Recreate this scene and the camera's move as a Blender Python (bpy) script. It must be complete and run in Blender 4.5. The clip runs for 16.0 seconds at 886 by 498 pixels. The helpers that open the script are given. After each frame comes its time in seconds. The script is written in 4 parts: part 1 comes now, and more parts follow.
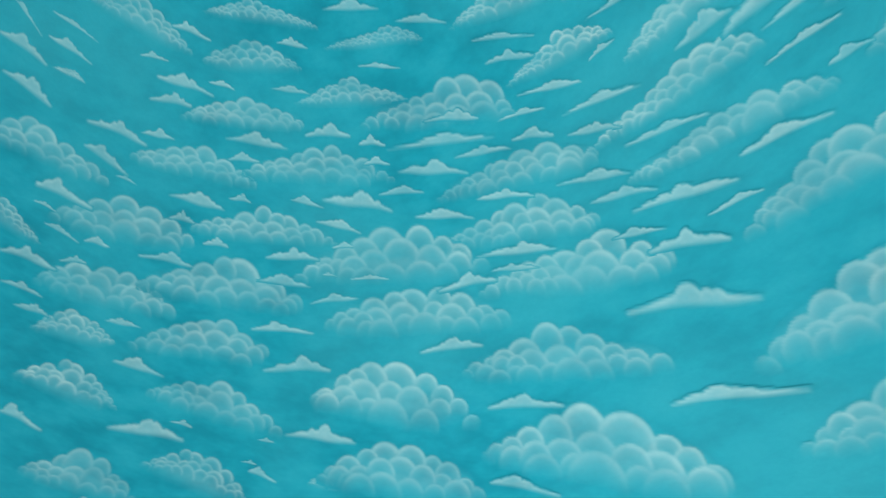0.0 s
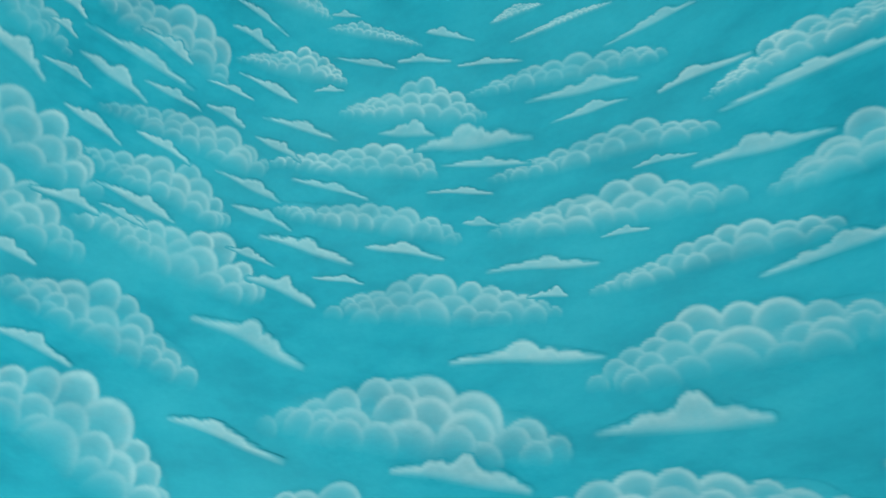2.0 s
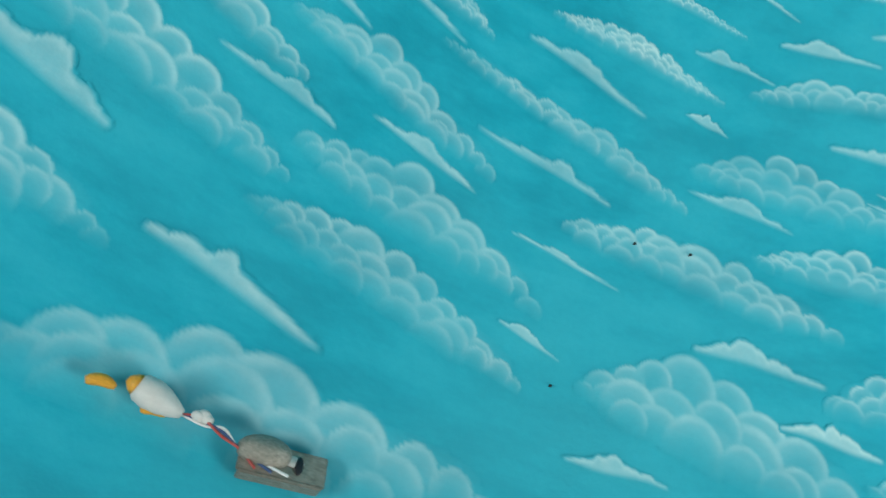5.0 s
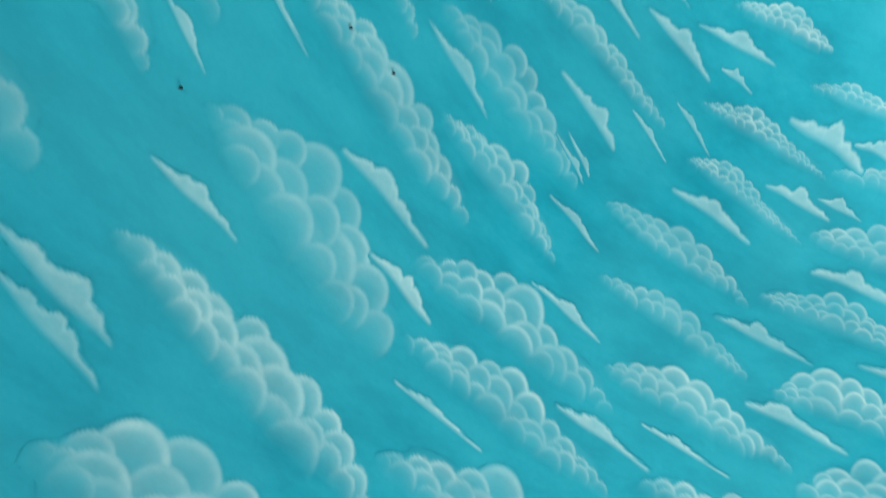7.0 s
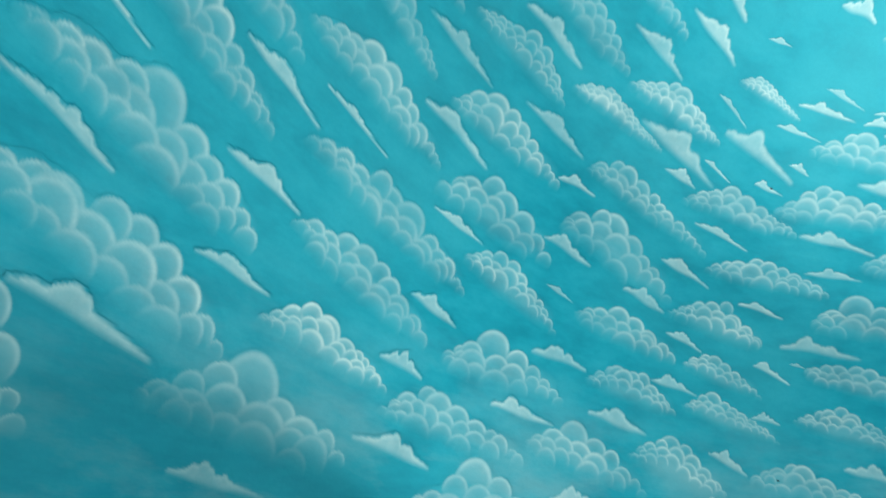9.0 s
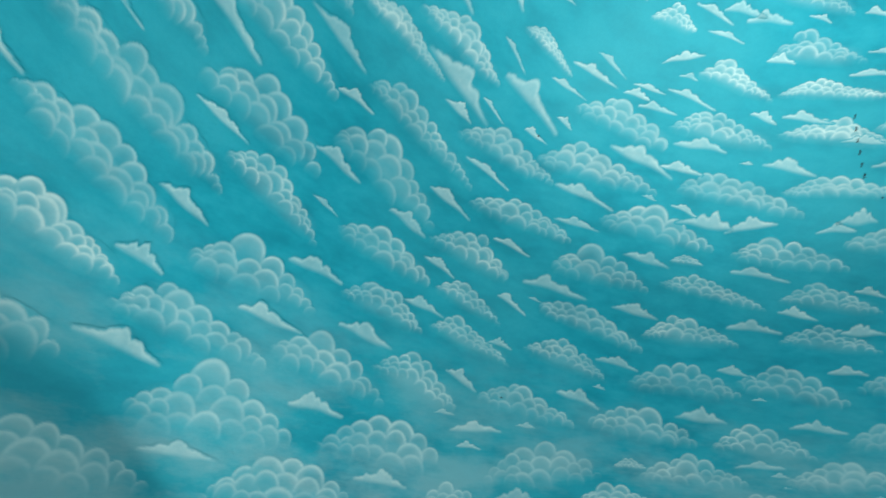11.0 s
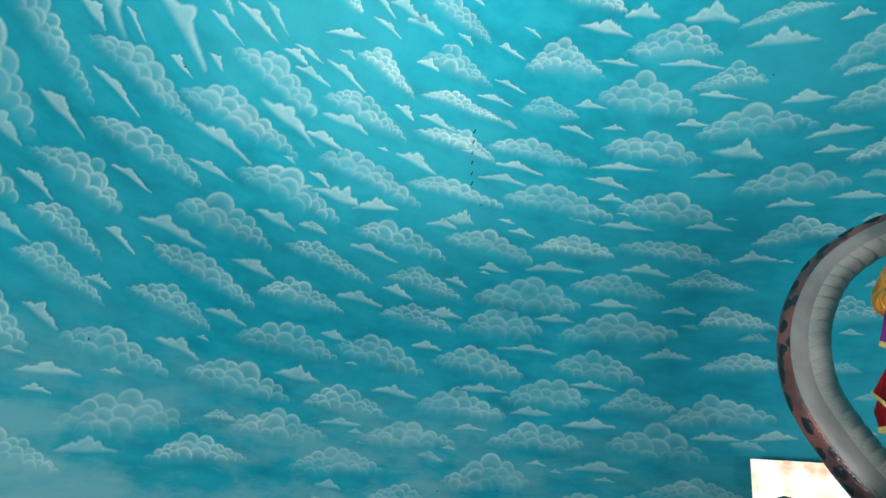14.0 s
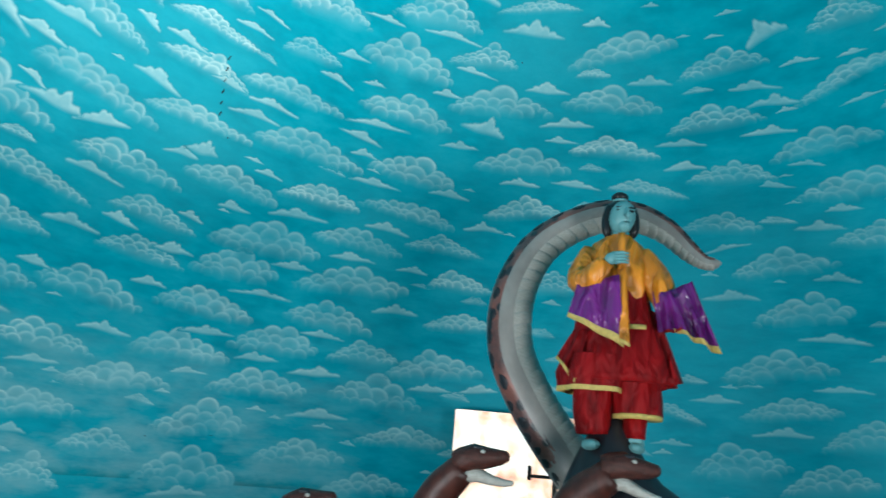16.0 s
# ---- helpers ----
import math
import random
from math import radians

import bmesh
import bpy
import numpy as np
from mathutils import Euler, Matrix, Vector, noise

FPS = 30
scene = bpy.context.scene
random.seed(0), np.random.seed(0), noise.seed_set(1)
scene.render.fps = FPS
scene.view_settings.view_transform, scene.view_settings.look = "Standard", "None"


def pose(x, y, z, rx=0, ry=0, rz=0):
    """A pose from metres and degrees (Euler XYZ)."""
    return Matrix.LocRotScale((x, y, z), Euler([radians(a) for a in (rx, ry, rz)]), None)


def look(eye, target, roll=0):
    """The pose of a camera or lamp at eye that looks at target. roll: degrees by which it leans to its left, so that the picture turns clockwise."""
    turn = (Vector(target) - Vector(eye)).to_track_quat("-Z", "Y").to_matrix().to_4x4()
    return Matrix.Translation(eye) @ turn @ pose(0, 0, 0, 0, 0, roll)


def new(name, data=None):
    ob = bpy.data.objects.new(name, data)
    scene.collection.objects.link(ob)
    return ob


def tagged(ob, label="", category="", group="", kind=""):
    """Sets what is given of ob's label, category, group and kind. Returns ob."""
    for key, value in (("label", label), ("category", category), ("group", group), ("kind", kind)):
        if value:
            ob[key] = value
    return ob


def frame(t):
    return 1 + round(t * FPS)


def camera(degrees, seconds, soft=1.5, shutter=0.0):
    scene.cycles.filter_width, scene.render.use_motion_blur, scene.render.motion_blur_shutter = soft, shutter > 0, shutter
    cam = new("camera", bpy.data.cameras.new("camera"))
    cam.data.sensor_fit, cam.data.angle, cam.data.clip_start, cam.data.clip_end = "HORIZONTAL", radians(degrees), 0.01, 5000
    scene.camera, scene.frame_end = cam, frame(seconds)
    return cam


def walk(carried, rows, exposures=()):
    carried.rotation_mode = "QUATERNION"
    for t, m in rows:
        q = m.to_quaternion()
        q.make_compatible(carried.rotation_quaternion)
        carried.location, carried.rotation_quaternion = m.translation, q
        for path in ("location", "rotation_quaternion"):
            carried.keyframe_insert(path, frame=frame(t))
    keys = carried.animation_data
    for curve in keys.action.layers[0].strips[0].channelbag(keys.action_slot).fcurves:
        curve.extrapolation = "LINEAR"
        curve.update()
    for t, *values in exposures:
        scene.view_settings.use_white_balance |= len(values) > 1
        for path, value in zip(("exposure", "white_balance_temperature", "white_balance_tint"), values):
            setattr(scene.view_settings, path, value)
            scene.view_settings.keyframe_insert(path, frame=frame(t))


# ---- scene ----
cam = camera(66.6, 16.0, soft=1.5, shutter=0.3)
PATH = [
    (0.0, (0.260, 0.056, 1.727), 130.10, -16.34, -85.10),
    (0.5, (0.272, 0.033, 1.739), 133.83, -18.20, -96.77),
    (1.0, (0.274, -0.037, 1.734), 138.65, -20.02, -107.09),
    (1.5, (0.272, -0.159, 1.768), 143.19, -19.71, -119.11),
    (2.0, (0.253, -0.275, 1.760), 149.38, -19.70, -132.36),
    (2.5, (0.325, -0.396, 1.670), 152.62, -15.41, -148.19),
    (3.0, (0.435, -0.439, 1.680), 152.56, -10.14, -167.79),
    (3.2, (0.471, -0.437, 1.674), 151.71, -8.27, -172.80),
    (5.3, (0.508, -0.449, 1.710), 146.95, -2.85, 146.30),
    (5.5, (0.458, -0.447, 1.710), 146.89, -3.29, 142.41),
    (6.0, (0.251, -0.428, 1.668), 146.45, -4.30, 130.79),
    (6.5, (0.063, -0.408, 1.643), 145.52, -4.70, 120.56),
    (7.0, (-0.093, -0.406, 1.568), 138.94, -6.10, 114.74),
    (7.5, (-0.186, -0.452, 1.529), 131.53, -6.31, 107.29),
    (8.0, (-0.268, -0.472, 1.473), 125.95, -5.53, 98.81),
    (8.2, (-0.287, -0.453, 1.458), 124.14, -5.79, 94.51),
    (10.3, (-0.346, -0.226, 1.388), 110.89, -5.10, 76.44),
    (10.5, (-0.325, -0.187, 1.394), 111.03, -5.08, 74.30),
    (11.0, (-0.275, -0.109, 1.429), 111.76, -5.78, 66.23),
    (11.5, (-0.244, -0.064, 1.442), 113.04, -5.78, 59.20),
    (12.0, (-0.207, -0.080, 1.494), 113.28, -5.54, 50.45),
    (12.5, (-0.204, -0.061, 1.478), 114.01, -5.70, 45.44),
    (13.0, (-0.183, -0.037, 1.477), 110.92, -5.48, 43.58),
    (13.5, (-0.173, -0.014, 1.506), 110.68, -5.57, 38.70),
    (14.0, (-0.180, 0.001, 1.510), 110.55, -5.38, 34.73),
    (14.5, (-0.147, 0.033, 1.501), 110.68, -6.13, 32.48),
    (15.0, (-0.156, 0.025, 1.503), 110.14, -6.49, 28.82),
    (15.5, (-0.173, 0.055, 1.543), 108.62, -4.88, 21.09),
    (16.0, (-0.137, 0.081, 1.535), 108.26, -5.07, 12.58),
]
walk(cam, [(t, pose(*eye, a, b, c)) for t, eye, a, b, c in PATH],
     exposures=((0.0, 0.03, 6500, 10), (3.0, 0.04, 6500, 10), (5.3, 0.10, 6500, 10), (6.5, 0.06, 6500, 10), (8.2, -0.03, 6500, 10), (10.5, -0.26, 6500, 10), (14.0, -0.36, 6300, 9), (16.0, -0.24, 5950, 5)))

# the dome: a round room, vertical wall up to the springing line, then half an ellipsoid
CX, CY, RAD, SPRING, RISE = 0.0, 3.0, 5.6, 1.2, 5.0

# ---- light ----
world = bpy.data.worlds.new("world")
scene.world = world
world.use_nodes = True
wn = world.node_tree
sky = wn.nodes.new("ShaderNodeTexSky")
sky.sky_type = "NISHITA"
sky.sun_disc = False
sky.sun_elevation = radians(48)
sky.sun_rotation = radians(200)
wn.links.new(sky.outputs[0], wn.nodes["Background"].inputs[0])
wn.nodes["Background"].inputs[1].default_value = 0.1


def area_lamp(name, m, w, h, watts, colour):
    data = bpy.data.lights.new(name, "AREA")
    data.shape, data.size, data.size_y, data.energy, data.color = "RECTANGLE", w, h, watts, colour
    ob = new(name, data)
    ob.matrix_world = m
    return ob


# two unseen fill lamps, added low on the near side to light the hall
area_lamp("fill_lamp_west", look((-3.5, -0.68, 0.7), (1.15, 5.0, 3.1)), 2.4, 1.1, 290, (1.0, 0.98, 0.95))
area_lamp("fill_lamp_east", look((3.65, -0.6, 0.7), (-0.9, 5.0, 3.1)), 2.4, 1.1, 285, (1.0, 0.98, 0.95))
# unseen lamp, added low in the hall for the bright patch on the dome
area_lamp("wash_lamp", look((-2.4, 3.3, 0.9), (-2.4, 3.3, 5.8)), 0.4, 0.4, 60, (1.0, 0.97, 0.92)).data.spread = radians(88)


TEAL_LOW, TEAL_MID, TEAL_HIGH, TEAL_PALE = (0.006, 0.265, 0.345), (0.010, 0.33, 0.42), (0.02, 0.37, 0.46), (0.05, 0.40, 0.47)

# ---- materials ----
def material(name, rough=0.6, metal=0.0):
    m = bpy.data.materials.new(name)
    m.use_nodes = True
    n = m.node_tree
    b = n.nodes["Principled BSDF"]
    b.inputs["Roughness"].default_value = rough
    b.inputs["Metallic"].default_value = metal
    return m, n, b


def node(n, kind, links=(), **values):
    k = n.nodes.new(kind)
    for key, v in values.items():
        k.inputs[key].default_value = v
    for to, out in links:
        n.links.new(out, k.inputs[to])
    return k


def ramp(n, fac, stops):
    k = n.nodes.new("ShaderNodeValToRGB")
    e = k.color_ramp.elements
    while len(e) < len(stops):
        e.new(0.5)
    for el, (p, c) in zip(e, stops):
        el.position, el.color = p, (*c, 1)
    n.links.new(fac, k.inputs[0])
    return k.outputs[0]


def mix(n, fac, a, b, blend="MIX"):
    k = n.nodes.new("ShaderNodeMix")
    k.data_type, k.blend_type = "RGBA", blend
    for i, v in ((0, fac), (6, a), (7, b)):
        if isinstance(v, (int, float)):
            k.inputs[i].default_value = v
        elif isinstance(v, tuple):
            k.inputs[i].default_value = (*v, 1)
        else:
            n.links.new(v, k.inputs[i])
    return k.outputs[2]


def noise_tex(n, scale, detail=4.0, rough=0.55, coord=None):
    k = node(n, "ShaderNodeTexNoise", Scale=scale, Detail=detail, Roughness=rough)
    if coord is not None:
        n.links.new(coord, k.inputs["Vector"])
    return k.outputs["Fac"]


def bump(n, b, height, strength, dist=0.01):
    k = node(n, "ShaderNodeBump", (("Height", height),), Strength=strength, Distance=dist)
    n.links.new(k.outputs[0], b.inputs["Normal"])


def painted(name, rgb, rough=0.5, metal=0.0, vary=0.25, scale=6.0, relief=0.15):
    """A plain paint, cloth or metal with blotches, grain and fine relief."""
    m, n, b = material(name, rough, metal)
    b.inputs["Specular IOR Level"].default_value = 0.3
    big = noise_tex(n, scale, 3)
    fine = noise_tex(n, scale * 14, 5)
    lo = tuple(c * (1 - vary) for c in rgb)
    hi = tuple(min(1, c * (1 + vary)) for c in rgb)
    c1 = ramp(n, big, ((0.3, lo), (0.7, hi)))
    n.links.new(mix(n, 0.25, c1, mix(n, fine, lo, hi)), b.inputs["Base Color"])
    bump(n, b, fine, relief, 0.004)
    return m


# the mural's ground colour and its white pigment; "pigment" is the cover of white paint, zero on bare wall
MURAL, n, b = material("mural_paint", 0.55)
b.inputs["Specular IOR Level"].default_value = 0.22
geo = n.nodes.new("ShaderNodeNewGeometry").outputs["Position"]
wide = noise_tex(n, 0.55, 3, 0.5, geo)
brush = n.nodes.new("ShaderNodeMapping")
brush.inputs["Scale"].default_value = (1.1, 1.1, 3.2)
n.links.new(geo, brush.inputs[0])
strokes = noise_tex(n, 1.9, 6, 0.6, brush.outputs[0])
grain = noise_tex(n, 38, 6, 0.65, geo)
teal = ramp(n, strokes, ((0.34, TEAL_LOW), (0.52, TEAL_MID), (0.68, TEAL_HIGH)))
teal = mix(n, ramp(n, wide, ((0.40, (0, 0, 0)), (0.72, (0.55, 0.55, 0.55)))), teal, TEAL_PALE)
teal = mix(n, ramp(n, grain, ((0.40, (0, 0, 0)), (0.75, (0.16, 0.16, 0.16)))), teal, TEAL_LOW)
# pale haze mixed into the wall colour, low down and stronger westward
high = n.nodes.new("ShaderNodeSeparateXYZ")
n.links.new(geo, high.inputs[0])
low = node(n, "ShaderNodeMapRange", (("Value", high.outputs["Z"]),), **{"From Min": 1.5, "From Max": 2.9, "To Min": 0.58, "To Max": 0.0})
haze = mix(n, 1.0, ramp(n, noise_tex(n, 0.9, 6, 0.62, brush.outputs[0]), ((0.44, (0, 0, 0)), (0.62, (1, 1, 1)))), low.outputs[0], "MULTIPLY")
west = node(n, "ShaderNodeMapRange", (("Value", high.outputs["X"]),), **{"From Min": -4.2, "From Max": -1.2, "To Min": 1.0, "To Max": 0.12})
teal = mix(n, mix(n, 1.0, haze, west.outputs[0], "MULTIPLY"), teal, (0.30, 0.50, 0.52))
pig = node(n, "ShaderNodeAttribute")
pig.attribute_name = "pigment"
cream = mix(n, grain, (0.46, 0.68, 0.67), (0.60, 0.74, 0.71))
dab = ramp(n, noise_tex(n, 7, 7, 0.68, geo), ((0.30, (0.72, 0.72, 0.72)), (0.70, (1.16, 1.16, 1.16))))
mural_rgb = mix(n, mix(n, 1.0, pig.outputs["Fac"], dab, "MULTIPLY"), teal, cream)
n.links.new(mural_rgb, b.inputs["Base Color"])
bump(n, b, mix(n, 0.35, noise_tex(n, 7, 5, 0.6, geo), grain), 0.22, 0.02)


# ---- the room ----
def mesh_object(name, verts, faces, mat, parent=None, smooth=True):
    me = bpy.data.meshes.new(name)
    me.from_pydata(verts, [], faces)
    me.materials.append(mat)
    if smooth:
        me.polygons.foreach_set("use_smooth", [True] * len(me.polygons))
    ob = new(name, me)
    ob.parent = parent
    return ob


def part(name, bm, mat, parent=None, label="", smooth=True):
    """Links a bmesh as one mesh object under a thing or a part."""
    me = bpy.data.meshes.new(name)
    bmesh.ops.recalc_face_normals(bm, faces=bm.faces)
    bm.to_mesh(me)
    bm.free()
    me.materials.append(mat)
    if smooth:
        me.polygons.foreach_set("use_smooth", [True] * len(me.polygons))
    ob = new(name, me)
    ob.parent = parent
    if label:
        ob["label"] = label
    return ob


def dome_point(lon, lat, inset=0.0):
    """The inner face of the dome: lon clockwise from +y, lat in degrees above the springing line."""
    a, b = np.radians(lon), np.radians(lat)
    r = (RAD - inset) * np.cos(np.maximum(b, 0))
    return np.stack([CX + r * np.sin(a), CY + r * np.cos(a), SPRING + (RISE - inset) * np.sin(b)], -1)


def dome_shell():
    """Half an ellipsoid, 0.16 m thick."""
    cols, rows = 260, 80
    verts, faces = [], []
    for off in (0.0, -0.16):
        for j in range(rows):
            for i in range(cols):
                verts.append(tuple(dome_point(360 * i / cols, 89.9 * j / (rows - 1), off)))
    n0 = cols * rows
    for j in range(rows - 1):
        for i in range(cols):
            a, b = j * cols + i, j * cols + (i + 1) % cols
            faces.append((a, b, b + cols, a + cols))
            faces.append((n0 + b, n0 + a, n0 + a + cols, n0 + b + cols))
    for i in range(cols):
        k = (i + 1) % cols
        faces.append((k, i, n0 + i, n0 + k))
    return mesh_object("dome", verts, faces, MURAL)


def ring_wall(openings):
    """The round wall under the dome, with openings (lon0, lon1, z0, z1) through it."""
    edges = sorted({360 * i / 120 for i in range(120)} | {o[k] for o in openings for k in (0, 1)})
    zs = sorted({0.0, SPRING, *(o[k] for o in openings for k in (2, 3))})
    bm = bmesh.new()
    ring = len(edges)

    def vert(i, z, r):
        a = radians(edges[i % ring])
        return bm.verts.new((CX + r * math.sin(a), CY + r * math.cos(a), z))

    def hole(i, j):
        mid = (edges[i] + (edges[i + 1] if i + 1 < ring else 360)) / 2
        zm = (zs[j] + zs[j + 1]) / 2
        return any(o[0] < mid < o[1] and o[2] < zm < o[3] for o in openings)

    inn = [[vert(i, z, RAD) for i in range(ring)] for z in zs]
    out = [[vert(i, z, RAD + 0.16) for i in range(ring)] for z in zs]
    for j in range(len(zs) - 1):
        for i in range(ring):
            k = (i + 1) % ring
            if hole(i, j):
                for a, b, c in ((j, i, 0), (j, k, 1)):
                    side = (i - 1) % ring if c == 0 else k
                    if not hole(side, j):
                        bm.faces.new((inn[j][b], out[j][b], out[j + 1][b], inn[j + 1][b]))
                for jj, row in ((j - 1, j), (j + 1, j + 1)):
                    if 0 <= jj < len(zs) - 1 and not hole(i, jj):
                        bm.faces.new((inn[row][i], inn[row][k], out[row][k], out[row][i]))
            else:
                bm.faces.new((inn[j][i], inn[j][k], inn[j + 1][k], inn[j + 1][i]))
                bm.faces.new((out[j][k], out[j][i], out[j + 1][i], out[j + 1][k]))
    return part("wall_round", bm, MURAL)


dome = tagged(dome_shell(), "turquoise dome ceiling painted with rows of white clouds", "ceiling", kind="structure")
# unseen openings added in the wall beside the two fill lamps
FILL_OPENINGS = [(120.0, 149.0, 0.0, SPRING), (208.0, 237.0, 0.0, SPRING)]
wall = tagged(ring_wall([(a, b, z0, z1) for a, b, z0, z1 in FILL_OPENINGS]), "round turquoise wall under the painted dome", "wall", kind="structure")
FLOOR = painted("floor_stone", (0.32, 0.30, 0.27), 0.35, vary=0.2, scale=2.0)
bm = bmesh.new()
bmesh.ops.create_circle(bm, cap_ends=True, segments=96, radius=RAD + 0.3, matrix=Matrix.Translation((CX, CY, 0)))
floor = tagged(part("floor", bm, FLOOR, smooth=False), "grey polished stone floor of the round hall", "floor", kind="structure")
bm = bmesh.new()
bmesh.ops.create_circle(bm, cap_ends=True, segments=64, radius=400, matrix=Matrix.Translation((CX, CY, -0.03)))
ground = tagged(part("ground", bm, painted("ground_earth", (0.25, 0.22, 0.18), 0.9, scale=0.5), smooth=False), "bare pale earth ground outside the hall", "ground", kind="structure")


# ---- the mural: longitude, latitude, tilt in degrees; width, height in metres; where the peak stands; sector by sector ----
PUFFS, WISPS = [], []
PUFFS += [
    (4.4, 42.6, -10, 0.83, 0.15, 0.33), (7.0, 13.5, -15, 0.69, 0.13, 0.42), (13.9, 37.4, -4, 0.81, 0.23, 0.53), (14.1, 7.0, 6, 0.97, 0.34, 0.48),
    (14.7, 50.0, 2, 0.87, 0.26, 0.51), (15.9, 43.4, -5, 0.81, 0.24, 0.55), (17.2, 56.1, 2, 0.78, 0.25, 0.49), (18.8, 19.1, 4, 1.08, 0.29, 0.52),
    (19.6, 14.2, 4, 0.95, 0.20, 0.54), (20.8, 32.0, 3, 0.97, 0.24, 0.51), (22.4, 25.9, 1, 0.95, 0.30, 0.56), (22.7, 5.4, 9, 0.91, 0.31, 0.59),
    (26.7, 10.7, 7, 0.80, 0.30, 0.61), (28.6, 45.4, 2, 0.92, 0.24, 0.51), (30.5, 39.9, -4, 0.96, 0.28, 0.63), (31.4, 33.8, -8, 0.76, 0.24, 0.56),
]
PUFFS += [
    (33.9, 51.9, 13, 0.94, 0.15, 0.59), (36.6, 57.4, -6, 0.55, 0.26, 0.49), (64.2, 38.2, -5, 0.63, 0.20, 0.38), (65.7, 45.4, 1, 1.10, 0.25, 0.35),
    (74.7, 58.9, -10, 0.81, 0.21, 0.50), (75.3, 31.0, 6, 0.68, 0.23, 0.48), (76.6, 26.1, 0, 0.86, 0.26, 0.48), (77.3, 41.6, 5, 1.21, 0.31, 0.55),
    (77.4, 35.4, 5, 1.19, 0.30, 0.40), (81.0, 19.2, 5, 0.92, 0.25, 0.47), (84.3, 48.5, -0, 1.07, 0.21, 0.55), (88.8, 33.2, 6, 1.22, 0.27, 0.59),
    (89.6, 38.2, 3, 1.42, 0.32, 0.60), (91.2, 22.0, -4, 0.91, 0.27, 0.53), (91.3, 28.2, -3, 1.17, 0.24, 0.53), (91.3, 53.3, 1, 1.03, 0.18, 0.51),
]
PUFFS += [
    (92.5, 57.6, 0, 0.82, 0.20, 0.49), (94.1, 44.0, 1, 1.24, 0.21, 0.51), (95.1, 61.1, -7, 0.89, 0.13, 0.38), (101.4, 49.2, -3, 1.23, 0.22, 0.55),
    (107.6, 54.5, -7, 0.90, 0.17, 0.50), (109.3, 41.4, -0, 1.54, 0.32, 0.62), (109.4, 30.6, -4, 1.31, 0.36, 0.52), (110.6, 24.9, -1, 1.27, 0.32, 0.47),
    (111.7, 37.2, 0, 1.47, 0.29, 0.54), (112.8, 58.1, -10, 0.76, 0.11, 0.70), (118.9, 51.9, -11, 1.17, 0.25, 0.74), (124.4, 42.3, -7, 1.14, 0.21, 0.67),
    (125.8, 32.8, -6, 1.41, 0.25, 0.45), (125.8, 45.9, -6, 1.17, 0.20, 0.64), (127.4, 26.4, -10, 1.50, 0.34, 0.54), (128.5, 38.2, -8, 1.32, 0.26, 0.66),
]
PUFFS += [
    (131.5, 55.9, -17, 0.75, 0.16, 0.49), (134.5, 51.3, -8, 0.71, 0.16, 0.63), (141.9, 45.4, -4, 0.99, 0.15, 0.76), (143.0, 53.3, -15, 0.59, 0.08, 0.31),
    (143.5, 41.9, -9, 1.14, 0.14, 0.74), (146.8, 48.2, -9, 0.85, 0.21, 0.59), (146.9, 25.4, -6, 1.09, 0.22, 0.47), (148.9, 30.3, -4, 1.47, 0.31, 0.53),
    (149.9, 36.7, -4, 1.18, 0.20, 0.45), (159.9, 48.1, -11, 0.96, 0.12, 0.59), (160.3, 51.0, -3, 0.51, 0.04, 0.63), (161.2, 40.1, -9, 1.09, 0.17, 0.59),
    (161.2, 43.3, -7, 1.03, 0.13, 0.65), (161.4, 26.2, 2, 1.24, 0.23, 0.45), (165.8, 36.6, -3, 0.95, 0.12, 0.62), (166.0, 32.4, -2, 1.12, 0.22, 0.45),
]
PUFFS += [
    (173.8, 43.5, -8, 0.76, 0.15, 0.48), (176.1, 37.8, -12, 0.97, 0.16, 0.34), (177.0, 22.3, 2, 1.60, 0.34, 0.42), (179.4, 29.3, -12, 1.13, 0.20, 0.43),
    (179.5, 32.8, -10, 1.07, 0.21, 0.42), (185.6, 40.1, -14, 1.23, 0.11, 0.63), (188.6, 45.0, -8, 0.83, 0.12, 0.43), (191.9, 48.3, -9, 0.50, 0.06, 0.39),
    (194.3, 34.8, -10, 1.23, 0.19, 0.48), (195.7, 27.1, -17, 1.15, 0.34, 0.43), (197.1, 21.0, -14, 1.34, 0.22, 0.57), (198.6, 14.8, -4, 1.19, 0.32, 0.33),
    (200.6, 39.7, -9, 1.00, 0.20, 0.35), (202.0, 51.0, -7, 0.68, 0.06, 0.41), (203.0, 35.6, -13, 0.84, 0.19, 0.42), (204.0, 45.0, -3, 0.95, 0.12, 0.33),
]
PUFFS += [
    (207.1, 7.8, -11, 0.92, 0.44, 0.50), (208.0, 29.7, -6, 1.16, 0.23, 0.40), (209.5, 25.8, -9, 1.16, 0.20, 0.42), (211.5, 20.2, -10, 1.34, 0.26, 0.46),
    (212.6, 14.5, -11, 1.31, 0.29, 0.45), (216.2, 38.4, -6, 0.93, 0.16, 0.52), (216.6, 52.7, 7, 0.61, 0.14, 0.51), (218.1, 34.4, -9, 0.97, 0.14, 0.44),
    (219.4, 46.7, -3, 0.80, 0.13, 0.38), (219.8, 43.0, -10, 0.77, 0.13, 0.28), (221.1, 30.2, -8, 1.08, 0.19, 0.40), (223.2, 9.5, -4, 1.24, 0.31, 0.39),
    (225.9, 14.9, -7, 0.91, 0.24, 0.36), (226.5, 24.2, -12, 1.38, 0.22, 0.48), (226.6, 19.7, -13, 1.16, 0.23, 0.42), (228.1, 50.8, -2, 0.78, 0.11, 0.28),
]
